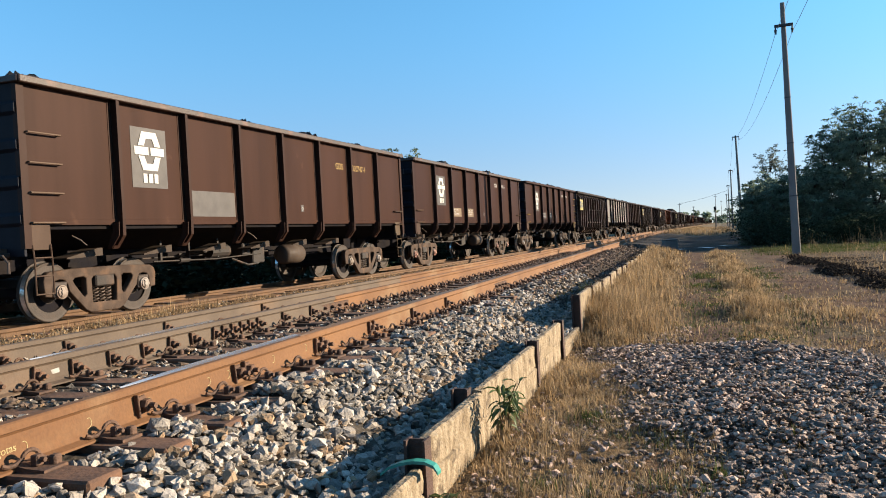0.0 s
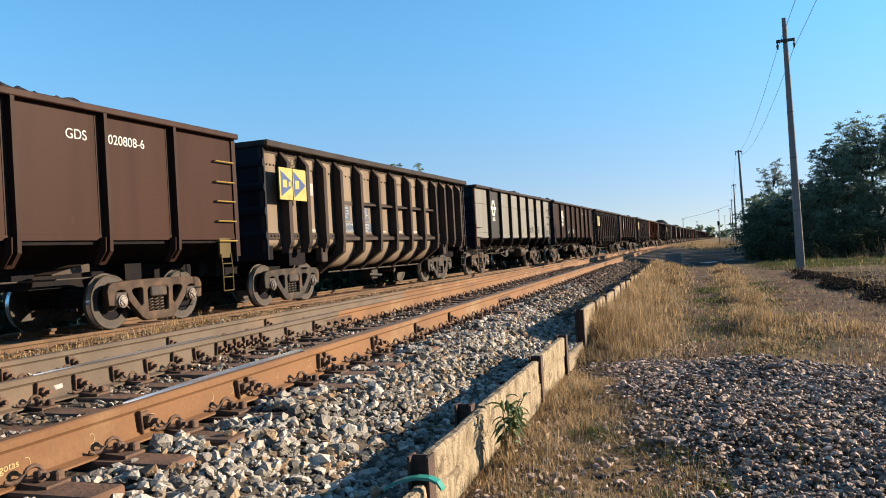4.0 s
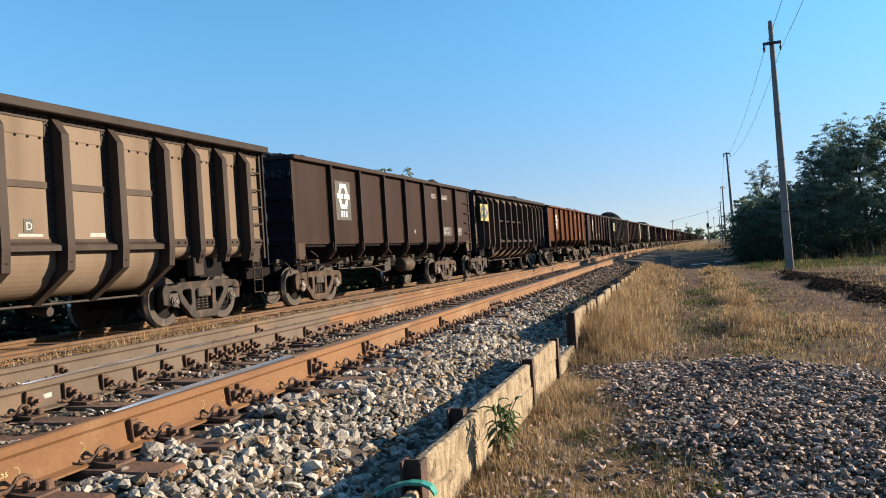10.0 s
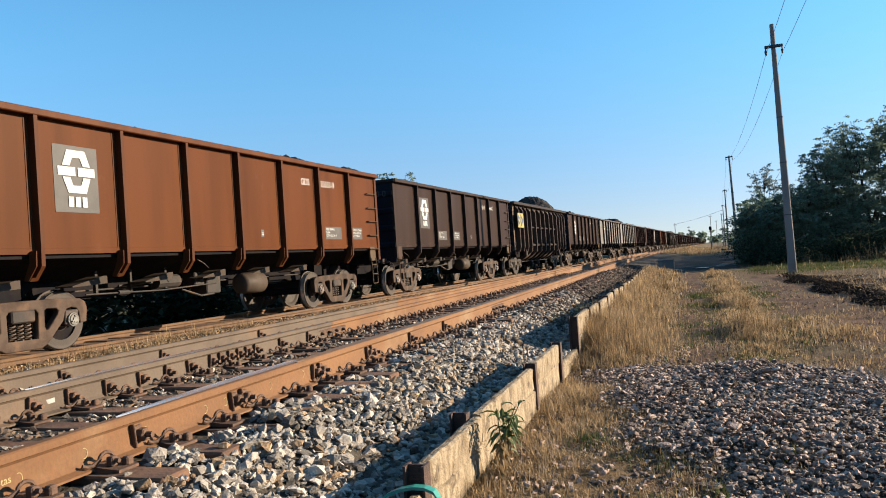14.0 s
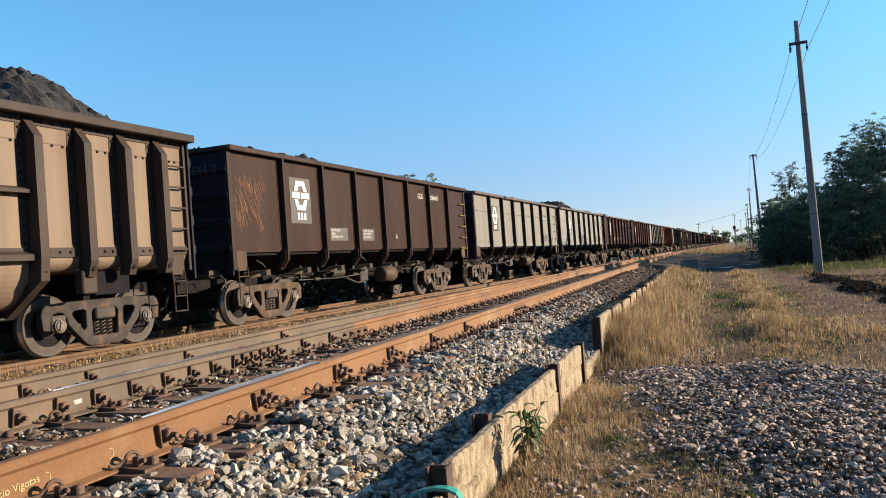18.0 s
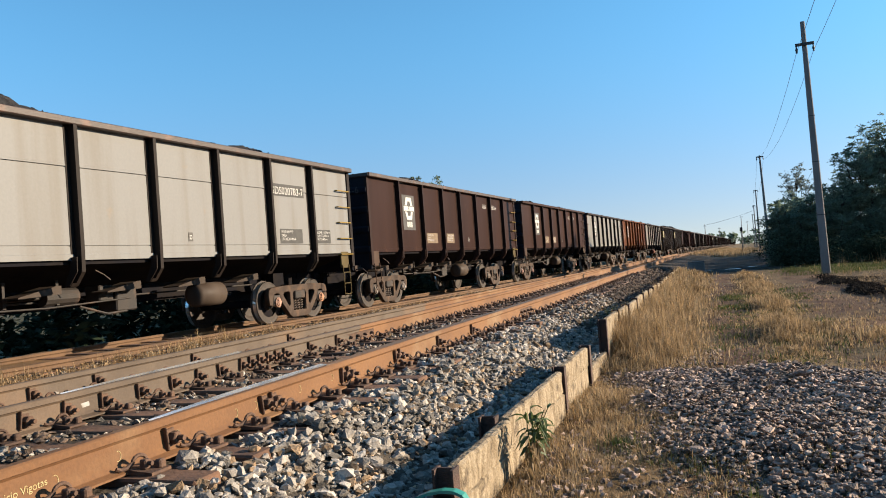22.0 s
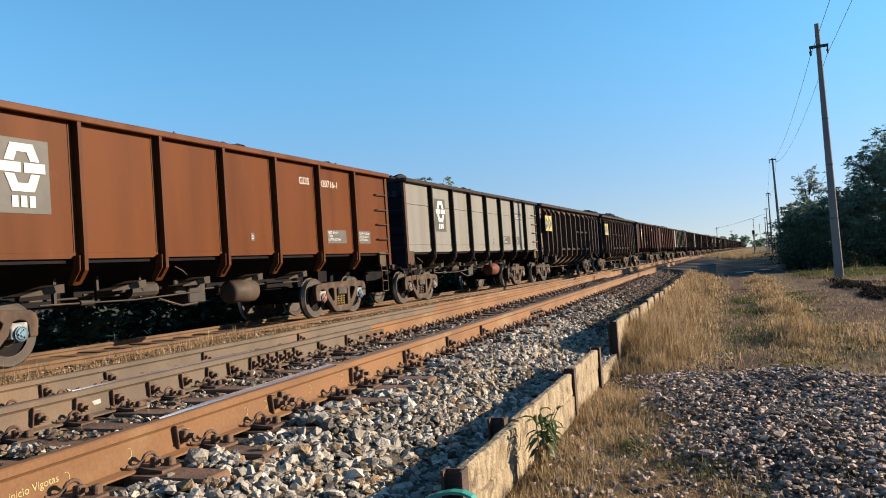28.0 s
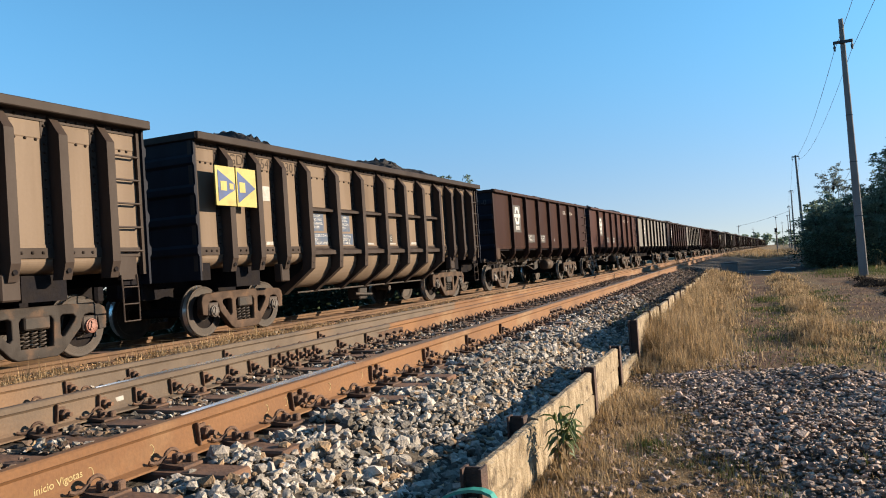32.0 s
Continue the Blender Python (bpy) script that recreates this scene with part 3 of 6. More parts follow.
def load_mesh(seed, length, heaps, base):
    """Loose ore filling the wagon, with heaps along it."""
    nx, ny = (30, 250) if seed % 100 <= 23 else (14, 60)
    r = np.random.default_rng(seed)
    xs, ys = np.linspace(-1.46, 1.46, nx), np.linspace(0.12, length - 0.12, ny)
    X, Y = np.meshgrid(xs, ys)
    Z = np.full_like(X, base)
    for c, w_, h_ in heaps:
        Z += h_ * np.exp(-((Y - c) / w_) ** 2) * np.clip(1 - (np.abs(X) / 1.6) ** 2, 0, 1)
    for c, x_, w_, h_ in zip(r.uniform(0.3, length - 0.3, 26), r.uniform(0.5, 1.4, 26), r.uniform(0.12, 0.4, 26), r.uniform(0.02, 0.10, 26)):
        Z += h_ * np.exp(-((Y - c) ** 2 + (X - x_) ** 2) / w_ ** 2)
    Z += 0.10 * (1 - (X / 1.46) ** 4) * (0.5 + 0.5 * np.sin(Y * 1.3 + seed)) + r.normal(0, 0.03, X.shape)
    V = np.stack([X, Y, Z], -1).reshape(-1, 3)
    i = (np.arange(ny - 1)[:, None] * nx + np.arange(nx - 1)[None]).ravel()
    return soup("ore_load", V, np.stack([i, i + 1, i + 1 + nx, i + nx], -1), ORE)


def panel_fill(a, b, seam=False):
    def fill(bm):
        # pressed sheet with a folded lower edge and, on the pale wagons, a weld seam
        o = [(HALF - 0.03, 1.42), (HALF + 0.012, 1.42), (HALF + 0.012, 1.50), (HALF, 1.503)]
        if seam:
            o += [(HALF, 1.612), (HALF - 0.016, 1.614), (HALF - 0.016, 1.628), (HALF, 1.630)]
            o += [(HALF, 2.726), (HALF - 0.018, 2.728), (HALF - 0.018, 2.744), (HALF + 0.006, 2.746), (HALF + 0.006, 2.77), (HALF, 2.775)]
        prism(bm, o + [(HALF, 3.33), (HALF - 0.03, 3.33)], "y", a, b)
    return fill


def rib_fill(bm):
    # folded upright with a broad outer edge; below the floor a second flange, both tapering in
    outline = [(HALF - 0.01, 1.30), (HALF - 0.01, 3.33), (HALF + 0.12, 3.33), (HALF + 0.12, 1.55), (HALF + 0.11, 1.25), (HALF - 0.04, 1.06), (HALF - 0.13, 1.06)]
    low = [(HALF - 0.01, 1.30), (HALF - 0.01, 1.46), (HALF + 0.12, 1.46), (HALF + 0.11, 1.25), (HALF - 0.04, 1.06), (HALF - 0.13, 1.06)]
    prism(bm, low, "y", -0.078, -0.062)
    prism(bm, outline, "y", 0.012, 0.078)
    box(bm, HALF - 0.01, HALF + 0.008, -0.062, 0.052, 1.30, 3.33)
    prism(bm, [(HALF - 0.13, 1.05), (HALF - 0.04, 1.05), (HALF + 0.0, 1.10), (HALF - 0.10, 1.10)], "y", -0.062, 0.052)


def rim_fill(length, inner=0.06, top=3.46):
    def fill(bm):
        for s in (1, -1):
            box(bm, s * (HALF - inner), s * (HALF + 0.13), -0.05, length + 0.05, 3.33, top, 0.012)
        for y in (0.0, length):
            box(bm, -HALF - 0.1, HALF + 0.1, y - 0.07, y + 0.07, 3.335, top - 0.005, 0.012)
    return fill


def end_fill(bm):
    # one sheet pressed into four horizontal corrugations
    prof = [(0.02, 1.0), (-0.02, 1.0)]
    for z in (1.5, 2.0, 2.5, 3.0):
        prof += [(-0.02, z - 0.1), (-0.055, z - 0.05), (-0.055, z + 0.05), (-0.02, z + 0.1)]
    prof += [(-0.02, 3.35), (0.02, 3.35)]
    prism(bm, prof, "x", -HALF, HALF)


def far_side_fill(length):
    def fill(bm):
        box(bm, -HALF, -HALF + 0.03, 0, length, 1.42, 3.33)
        for k in range(7):
            y = length * (k + 1) / 8
            box(bm, -HALF - 0.12, -HALF, y - 0.07, y + 0.07, 1.1, 3.33)
    return fill


def under_fill(length):
    def fill(bm):
        box(bm, -HALF + 0.05, HALF - 0.05, 0.05, length - 0.05, 1.36, 1.42)
        box(bm, -0.28, 0.28, -0.05, length + 0.05, 0.72, 1.36)
        for q in (1, -1):
            prism(bm, [(q * (HALF - 0.06), 1.38), (q * 0.3, 1.04), (q * 0.3, 1.38)], "y", 0.06, length - 0.06)
        for y in (1.85, length - 1.75):
            box(bm, -0.6, 0.6, y - 0.2, y + 0.2, 0.8, 1.06)
        for y0 in (0.0, length - 0.5):
            box(bm, -0.3, 0.3, y0, y0 + 0.5, 0.9, 1.42)
    return fill


def coupler_fill(bm):
    box(bm, -0.08, 0.08, -0.36, 0.0, 0.80, 0.98, 0.02)
    box(bm, -0.16, 0.16, -0.42, -0.24, 0.74, 1.04, 0.04)


def rung_fill(bm):
    tube(bm, [(HALF, -0.28, 0), (HALF + 0.07, -0.28, 0), (HALF + 0.07, 0.28, 0), (HALF, 0.28, 0)], 0.014, 6)


def step_fill(bm):
    box(bm, HALF - 0.02, HALF + 0.02, -0.17, 0.17, 1.08, 1.45)
    for y in (-0.15, 0.15):
        tube(bm, [(HALF + 0.03, y, 1.15), (HALF + 0.05, y, 0.9), (HALF + 0.05, y, 0.46)], 0.012, 6)
    for z in (0.47, 0.72, 0.97):
        tube(bm, [(HALF + 0.05, -0.15, z), (HALF + 0.05, 0.15, z)], 0.011, 6)


def tank_fill(bm):
    n = 20
    prof = [(-0.40, 0.05), (-0.39, 0.15), (-0.34, 0.215), (0.33, 0.215), (0.39, 0.15), (0.41, 0.05)]
    rings = [[bm.verts.new((r * math.cos(2 * math.pi * k / n), u, r * math.sin(2 * math.pi * k / n))) for k in range(n)] for u, r in prof]
    for a, b in zip(rings, rings[1:]):
        for k in range(n):
            bm.faces.new((a[k], a[(k + 1) % n], b[(k + 1) % n], b[k]))
    bm.faces.new(rings[0]), bm.faces.new(rings[-1])


def brake_fill(bm):
    """Brake cylinder, levers and pipes hung under the floor."""
    tube(bm, [(0.7, 5.1, 0.92), (0.7, 5.7, 0.92)], 0.13, 12)
    tube(bm, [(0.7, 4.2, 0.90), (0.7, 5.1, 0.92)], 0.022, 6)
    tube(bm, [(0.62, 2.8, 0.86), (0.62, 10.5, 0.86)], 0.016, 6)
    tube(bm, [(0.95, 3.2, 0.80), (0.95, 5.0, 0.77), (0.95, 6.6, 0.82)], 0.014, 6)
    tube(bm, [(0.95, 3.9, 0.79), (0.95, 4.15, 0.785)], 0.04, 8)
    box(bm, 0.55, 0.95, 6.3, 6.75, 0.62, 1.0, 0.02)
    box(bm, 0.6, 0.9, 6.0, 6.3, 0.8, 1.05, 0.02)
    tube(bm, [(0.9, 5.6, 0.75), (0.95, 6.1, 0.6), (0.95, 6.5, 0.62)], 0.02, 6)
    for y in (3.6, 4.4, 5.3):
        box(bm, 0.72, 0.78, y, y + 0.05, 0.8, 1.2)


def emblem_fill(bm):
    """The owner's mark as plain shapes: two facing arches and a bar between them, and a bar below."""
    x = HALF + 0.012
    for s in (1, -1):
        o = [(-0.265, 0.085), (-0.17, 0.315), (0.17, 0.315), (0.265, 0.085), (0.125, 0.085), (0.075, 0.205), (-0.075, 0.205), (-0.125, 0.085)]
        prism(bm, [(u, 0.52 + s * v) for u, v in o], "x", x, x + 0.004)
    for a, b in ((-0.35, -0.025), (0.025, 0.35)):
        box(bm, x, x + 0.004, a, b, 0.455, 0.585)
    for c in (-0.13, 0.0, 0.13):
        box(bm, x, x + 0.004, c - 0.045, c + 0.045, 0.0, 0.15)


def lever_fill(bm):
    """Uncoupling rod across the front, on two brackets, with a bent handle."""
    tube(bm, [(-0.1, -0.34, 1.04), (0.5, -0.3, 1.02), (HALF - 0.12, -0.26, 1.02), (HALF, -0.28, 0.92), (HALF + 0.02, -0.30, 0.78)], 0.017, 6)
    for x in (0.45, 1.2):
        box(bm, x - 0.04, x + 0.04, -0.32, 0.02, 0.98, 1.12, 0.006)
    box(bm, -1.3, 1.3, -0.12, -0.02, 1.0, 1.06, 0.008)


def hose_fill(bm):
    tube(bm, [(0.35, -0.05, 0.92), (0.36, -0.28, 0.90), (0.36, -0.42, 0.72), (0.34, -0.50, 0.50), (0.32, -0.62, 0.46)], 0.028, 7)


def scratch_fill(bm):
    r = random.Random(31)
    for _ in range(70):
        y, z = r.uniform(0.15, 1.1), r.uniform(2.1, 3.0)
        n, d = r.uniform(0.08, 0.34), r.uniform(0.2, 1.0)
        w_ = r.uniform(0.004, 0.010)
        prism(bm, [(y, z), (y + w_, z + 0.01), (y + d * n * 0.6 + w_, z - n), (y + d * n * 0.6, z - n - 0.01)], "x", HALF + 0.001, HALF + 0.003)


def worn_fill(y, z, q, seed):
    def fill(bm):
        n, f = 48, seed * 1.7
        rim = [1 + 0.28 * math.sin(2 * q + f) + 0.2 * math.sin(5 * q + 2 * f) + 0.12 * math.sin(11 * q + f) for q in (6.2832 * i / n for i in range(n))]
        prism(bm, [(y + 0.75 * g * d * math.cos(6.2832 * i / n), z + 0.55 * g * d * math.sin(6.2832 * i / n)) for i, d in enumerate(rim) for g in (q,)], "x", HALF + 0.001, HALF + 0.003)
    return fill


def plate_fill(w_, h_, out=0.006):
    def fill(bm):
        box(bm, HALF, HALF + out, 0, w_, 0, h_)
    return fill


def smooth_wagon(k, paint, number, rib=None, pale=False, boxes="front", patch=True, plate=False, panel=None, ink=None, yellow=False):
    """Smooth-sided gondola with seven uprights; its near side faces +x and its front stands at y = 0."""
    kind = "cream" if pale else ("orange-brown" if paint[0] > 0.1 else "brown")
    car = tagged(new("gondola_wagon"), kind + " steel ore gondola wagon, loaded, with a white emblem", "wagon", "train of ore wagons")
    wheels = []
    rib = rib or tuple(0.8 * c + 0.006 for c in paint)
    edges = [0.0] + list(RIBS) + [L_BOX]
    for i, (a, b) in enumerate(zip(edges, edges[1:])):
        c = paint
        if pale and boxes == "dark_second" and i == 1:
            c = (0.045, 0.042, 0.042)
        child("side_panel", shared("side_panel_%d_%d" % (i, pale), PALE if pale else PAINT, panel_fill(a + 0.02, b - 0.02, pale)), car, color=c, label="near-black repainted panel" if c is not paint else "")
    for y in RIBS:
        child("upright_rib", shared("upright_rib", RIBP, rib_fill), car, pose(0, y, 0), color=rib)
    child("corner_post", shared("corner_post", RIBP, lambda bm: box(bm, HALF - 0.05, HALF + 0.03, -0.03, 0.09, 1.1, 3.33)), car, color=(0.10, 0.056, 0.042) if pale else rib)
    child("corner_post", MESHES["corner_post"], car, pose(0, L_BOX - 0.03, 0), color=rib)
    worn_rim = k in (0, 1, 13, 14, 15)
    child("rim", shared("rim_%d" % worn_rim, LIPP if worn_rim else RIBP, rim_fill(L_BOX, 0.06, 3.43)), car, color=(0.05, 0.034, 0.028) if pale else tuple(c + 0.008 for c in paint), label="worn rusty rim" if worn_rim else "")
    # ends face away from the sun: their shade is put into this navy-black
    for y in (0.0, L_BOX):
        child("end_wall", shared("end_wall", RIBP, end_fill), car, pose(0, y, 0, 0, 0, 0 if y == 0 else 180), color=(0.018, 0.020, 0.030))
    if number:
        child("end_number", text_mesh("end" + number, "GDS-" + number, 0.25, PATCH), car, pose(-0.16, -0.062, 2.93, 0, 0, -90))
    child("far_side", shared("far_side", RIBP, far_side_fill(L_BOX)), car, color=paint)
    child("underframe", shared("underframe", DARK, under_fill(L_BOX)), car)
    child("coupler", shared("coupler", DARK, coupler_fill), car)
    child("coupler", MESHES["coupler"], car, pose(0, L_BOX, 0, 0, 0, 180))
    heaps = [(random.uniform(1, 12.5), random.uniform(0.5, 1.2), random.uniform(0.0, 0.12)) for _ in range(5)]
    if k == 14:
        heaps.append((4.1, 0.6, 0.50))
    child("ore_load", load_mesh(k, L_BOX, heaps, 3.38), car, label="dark lumpy ore")
    near = k <= 23
    if near:
        child("brake_rigging", shared("brake_rigging", STEEL, brake_fill), car)
        for y in RIBS[:6]:
            child("gusset", shared("gusset", RIBP, lambda bm: prism(bm, [(-0.62, 0.93), (-0.62, 0.95), (0.02, 1.08), (0.10, 1.08), (0.10, 0.96)], "x", 0.82, 1.16)), car, pose(0, y, 0), "dusty steel gusset", (0.08, 0.062, 0.05))
        child("air_tank", shared("air_tank", RIBP, tank_fill, True), car, pose(1.08, 8.35 if pale else 7.6, 0.76), color=(0.20, 0.075, 0.05) if k == 19 else (0.10, 0.076, 0.06))
        for z in (1.39, 1.76, 2.13, 2.49, 2.87)[:2 if k < 2 else 5]:
            child("ladder_rung", shared("ladder_rung", RIBP, rung_fill), car, pose(0, L_BOX - 0.36, z), color=(0.36, 0.24, 0.06) if yellow else ((0.2, 0.14, 0.08) if pale else (0.10, 0.066, 0.045)))
        for z in (1.45, 1.86, 2.27, 2.68) if k == 0 else (1.45, 1.82) if k in (1, 2, 4) else ():
            child("ladder_rung", MESHES["ladder_rung"], car, pose(0, 0.36, z), color=(0.36, 0.24, 0.06) if yellow else (0.15, 0.10, 0.07))
        child("step", shared("step", RIBP, step_fill), car, pose(0, 0.24, 0), color=(0.09, 0.058, 0.042))
        child("step", MESHES["step"], car, pose(0, L_BOX - 0.4, 0), color=(0.12, 0.09, 0.04) if yellow else (0.12, 0.085, 0.055))
        child("uncoupling_lever", shared("uncoupling_lever", RIBP, lever_fill), car, color=(0.09, 0.07, 0.06))
        child("brake_hose", shared("brake_hose", DARK, hose_fill), car)
        for y in (1.05, 5.55):
            child("release_rod", shared("release_rod", RIBP, lambda bm: tube(bm, [(HALF - 0.14, -0.10, 1.27), (HALF - 0.10, 0.02, 1.20), (HALF - 0.07, 0.10, 1.12)], 0.009, 6)), car, pose(0, y, 0), color=(0.15, 0.12, 0.10))
        if k == 12:
            tagged(child("scratches", shared("scratches", RUSTP, scratch_fill), car, label="orange rust scratches on the end panel"), kind="stuff")
        if k == 18:
            for j, (y, z, q) in enumerate(((0.35, 2.5, 0.30), (0.75, 2.32, 0.26), (0.62, 2.05, 0.20), (1.15, 2.25, 0.16), (0.2, 2.02, 0.14), (1.35, 2.6, 0.12))):
                child("worn_patch", shared("worn_patch_%d" % j, WORNP, worn_fill(y, z, q, j)), car, label="pale worn primer showing through")
    if patch:
        child("emblem_patch", shared("emblem_patch_%d_%d" % (k == 0, pale), PATCH if k == 0 else BLACKP if pale else EMBP, plate_fill(0.84, 0.98)), car, pose(0, 2.11, 2.02))
    child("emblem", shared("emblem", WHITE, emblem_fill), car, pose(0, 2.53, 2.10), "white arches and bars")
    if near:
        if plate:
            child("number_plate", shared("number_plate", BLACKP, plate_fill(1.3, 0.25)), car, pose(0, 9.88, 2.62))
            child("number", text_mesh("numg" + number, "GDS" + number, 0.215, WHITE), car, pose(HALF + 0.01, 9.91, 2.66))
        else:
            child("number", text_mesh("gds" + (ink or WHITE).name, "GDS", 0.21, ink or WHITE), car, pose(HALF + 0.004, 9.15, 2.90 if k else 2.76))
            child("number", text_mesh("num" + number, number, 0.21, ink or WHITE), car, pose(HALF + 0.004, 9.98 if k else 10.06, 2.90 if k else 2.76))
        for y, w_, words in (((10.18, 0.85, "PESO BRUTO\nTARA\nLOTACAO MAX."), (11.6, 0.62, "COMP 14.236mm\nLARG 3.200mm\nALT 3.460mm")) if boxes == "rear" else ((8.5, 0.95, "PESO BRUTO MAX.\nTARA\nLOTACAO LIMITE\nVOLUME"), (9.92, 0.8, "COMPRIMENTO\nLARGURA\nALTURA")) if boxes in ("dark_second", "middle") else () if boxes == "none" else ((3.75, 0.85, "PESO BRUTO\nTARA\nLOTACAO MAX."), (5.38, 0.66, "COMP 14.236mm\nLARG 3.200mm\nALT 3.460mm"))):
            nm = "data_panel_%d" % round(w_ * 100)
            p = child("data_panel", shared(nm + (panel.name if panel else "b" if pale else ""), panel or (BLACKP if pale else PATCH), plate_fill(w_, 0.3)), car, pose(0, y, 1.65), "stencilled weights" )
            tagged(child("stencil", text_mesh(words[:4], words, 0.075, WHITE), p, pose(HALF + 0.009, 0.04, 0.215)), kind="stuff")
        child("data_panel", shared("letter_plate", PATCH, plate_fill(0.11, 0.15)), car, pose(0, 7.38, 1.69))
        child("stencil", text_mesh("letter_d", "D", 0.10, WHITE), car, pose(HALF + 0.009, 7.40, 1.725))
    blue_red = ((0.34, 0.13, 0.12), (0.10, 0.20, 0.30)) if k == 18 else ((0.42, 0.24, 0.17), (0.48, 0.24, 0.13)) if k == 14 else ((0.36, 0.38, 0.33), (0.28, 0.30, 0.25)) if k == 5 else None
    for y in (1.85, L_BOX - 1.75):
        bogie(car, y, wheels, blue_red, (0.30, 0.20, 0.05) if k == 18 else (0.11, 0.075, 0.055), (0.40, 0.42, 0.42) if k in (5, 18) else None)
    return car, wheels


# -- ribbed tub wagons
L_TUB = 13.0
TUB_RIBS = (0.75, 1.55, 2.35, 3.2, 4.3, 5.4, 6.5, 7.6, 8.7, 9.8, 10.65, 11.45, 12.25)


def tub_panel_fill(a, b, deep):
    def fill(bm):
        # side sheet, then a rolled belly
        pts = [(HALF - 0.092, 3.33), (HALF - 0.092, 3.015), (HALF - 0.10, 3.0), (HALF - 0.10, 1.60), (HALF - 0.092, 1.585), (HALF - 0.092, 1.42), (HALF - 0.10, 1.40)]
        low, rad = (0.72, 0.62) if deep else (1.2, 0.3)
        for k in range(1, 13):
            a_ = k / 12 * math.pi / 2
            pts.append((HALF - 0.10 - rad * (1 - math.cos(a_)), 1.40 - (1.40 - low) * math.sin(a_)))
        pts.append((0.2, low))
        inner = [(u - 0.025, v + (0.025 if i > 6 else 0)) for i, (u, v) in enumerate(pts)]
        prism(bm, pts + inner[::-1], "y", a, b)
    return fill


def tub_rib_fill(deep):
    def fill(bm):
        o = HALF - 0.105
        if deep:
            outline = [(o, 1.1), (o, 3.33), (o + 0.03, 3.33), (HALF + 0.13, 3.05), (HALF + 0.13, 1.42), (HALF + 0.10, 1.10), (0.95, 0.60), (0.82, 0.60), (0.82, 0.74)]
        else:
            outline = [(o, 1.25), (o, 3.33), (o + 0.03, 3.33), (HALF + 0.13, 3.05), (HALF + 0.13, 1.35), (HALF + 0.06, 1.12), (o - 0.02, 1.12)]
        prism(bm, outline, "y", -0.07, 0.07)
        for y0 in (-0.17, 0.07):
            box(bm, o, o + 0.02, y0, y0 + 0.10, 1.42, 3.33)      # flanges either side
    return fill


def rivets_fill(bm):
    for y in (-0.125, 0.125):
        for k in range(14):
            lathe(bm, [(0.0, 0.022), (0.016, 0.018), (0.024, 0.008)], n=6, at=(HALF - 0.085, y, 1.62 + k * 0.12))


def sheet_rivets_fill(a, b):
    def fill(bm):
        for y in np.linspace(a + 0.24, b - 0.24, 4 if b - a > 1 else 3):
            for z, x in ((2.99, HALF - 0.1), (1.49, HALF - 0.072), (3.285, HALF - 0.075)):
                lathe(bm, [(0.0, 0.024), (0.014, 0.020), (0.022, 0.008)], n=6, at=(x, y, z))
    return fill


def sign_fill(a, b):
    def fill(bm):
        box(bm, HALF + 0.14, HALF + 0.17, a, b, 0, 0.68, 0.004)
    return fill


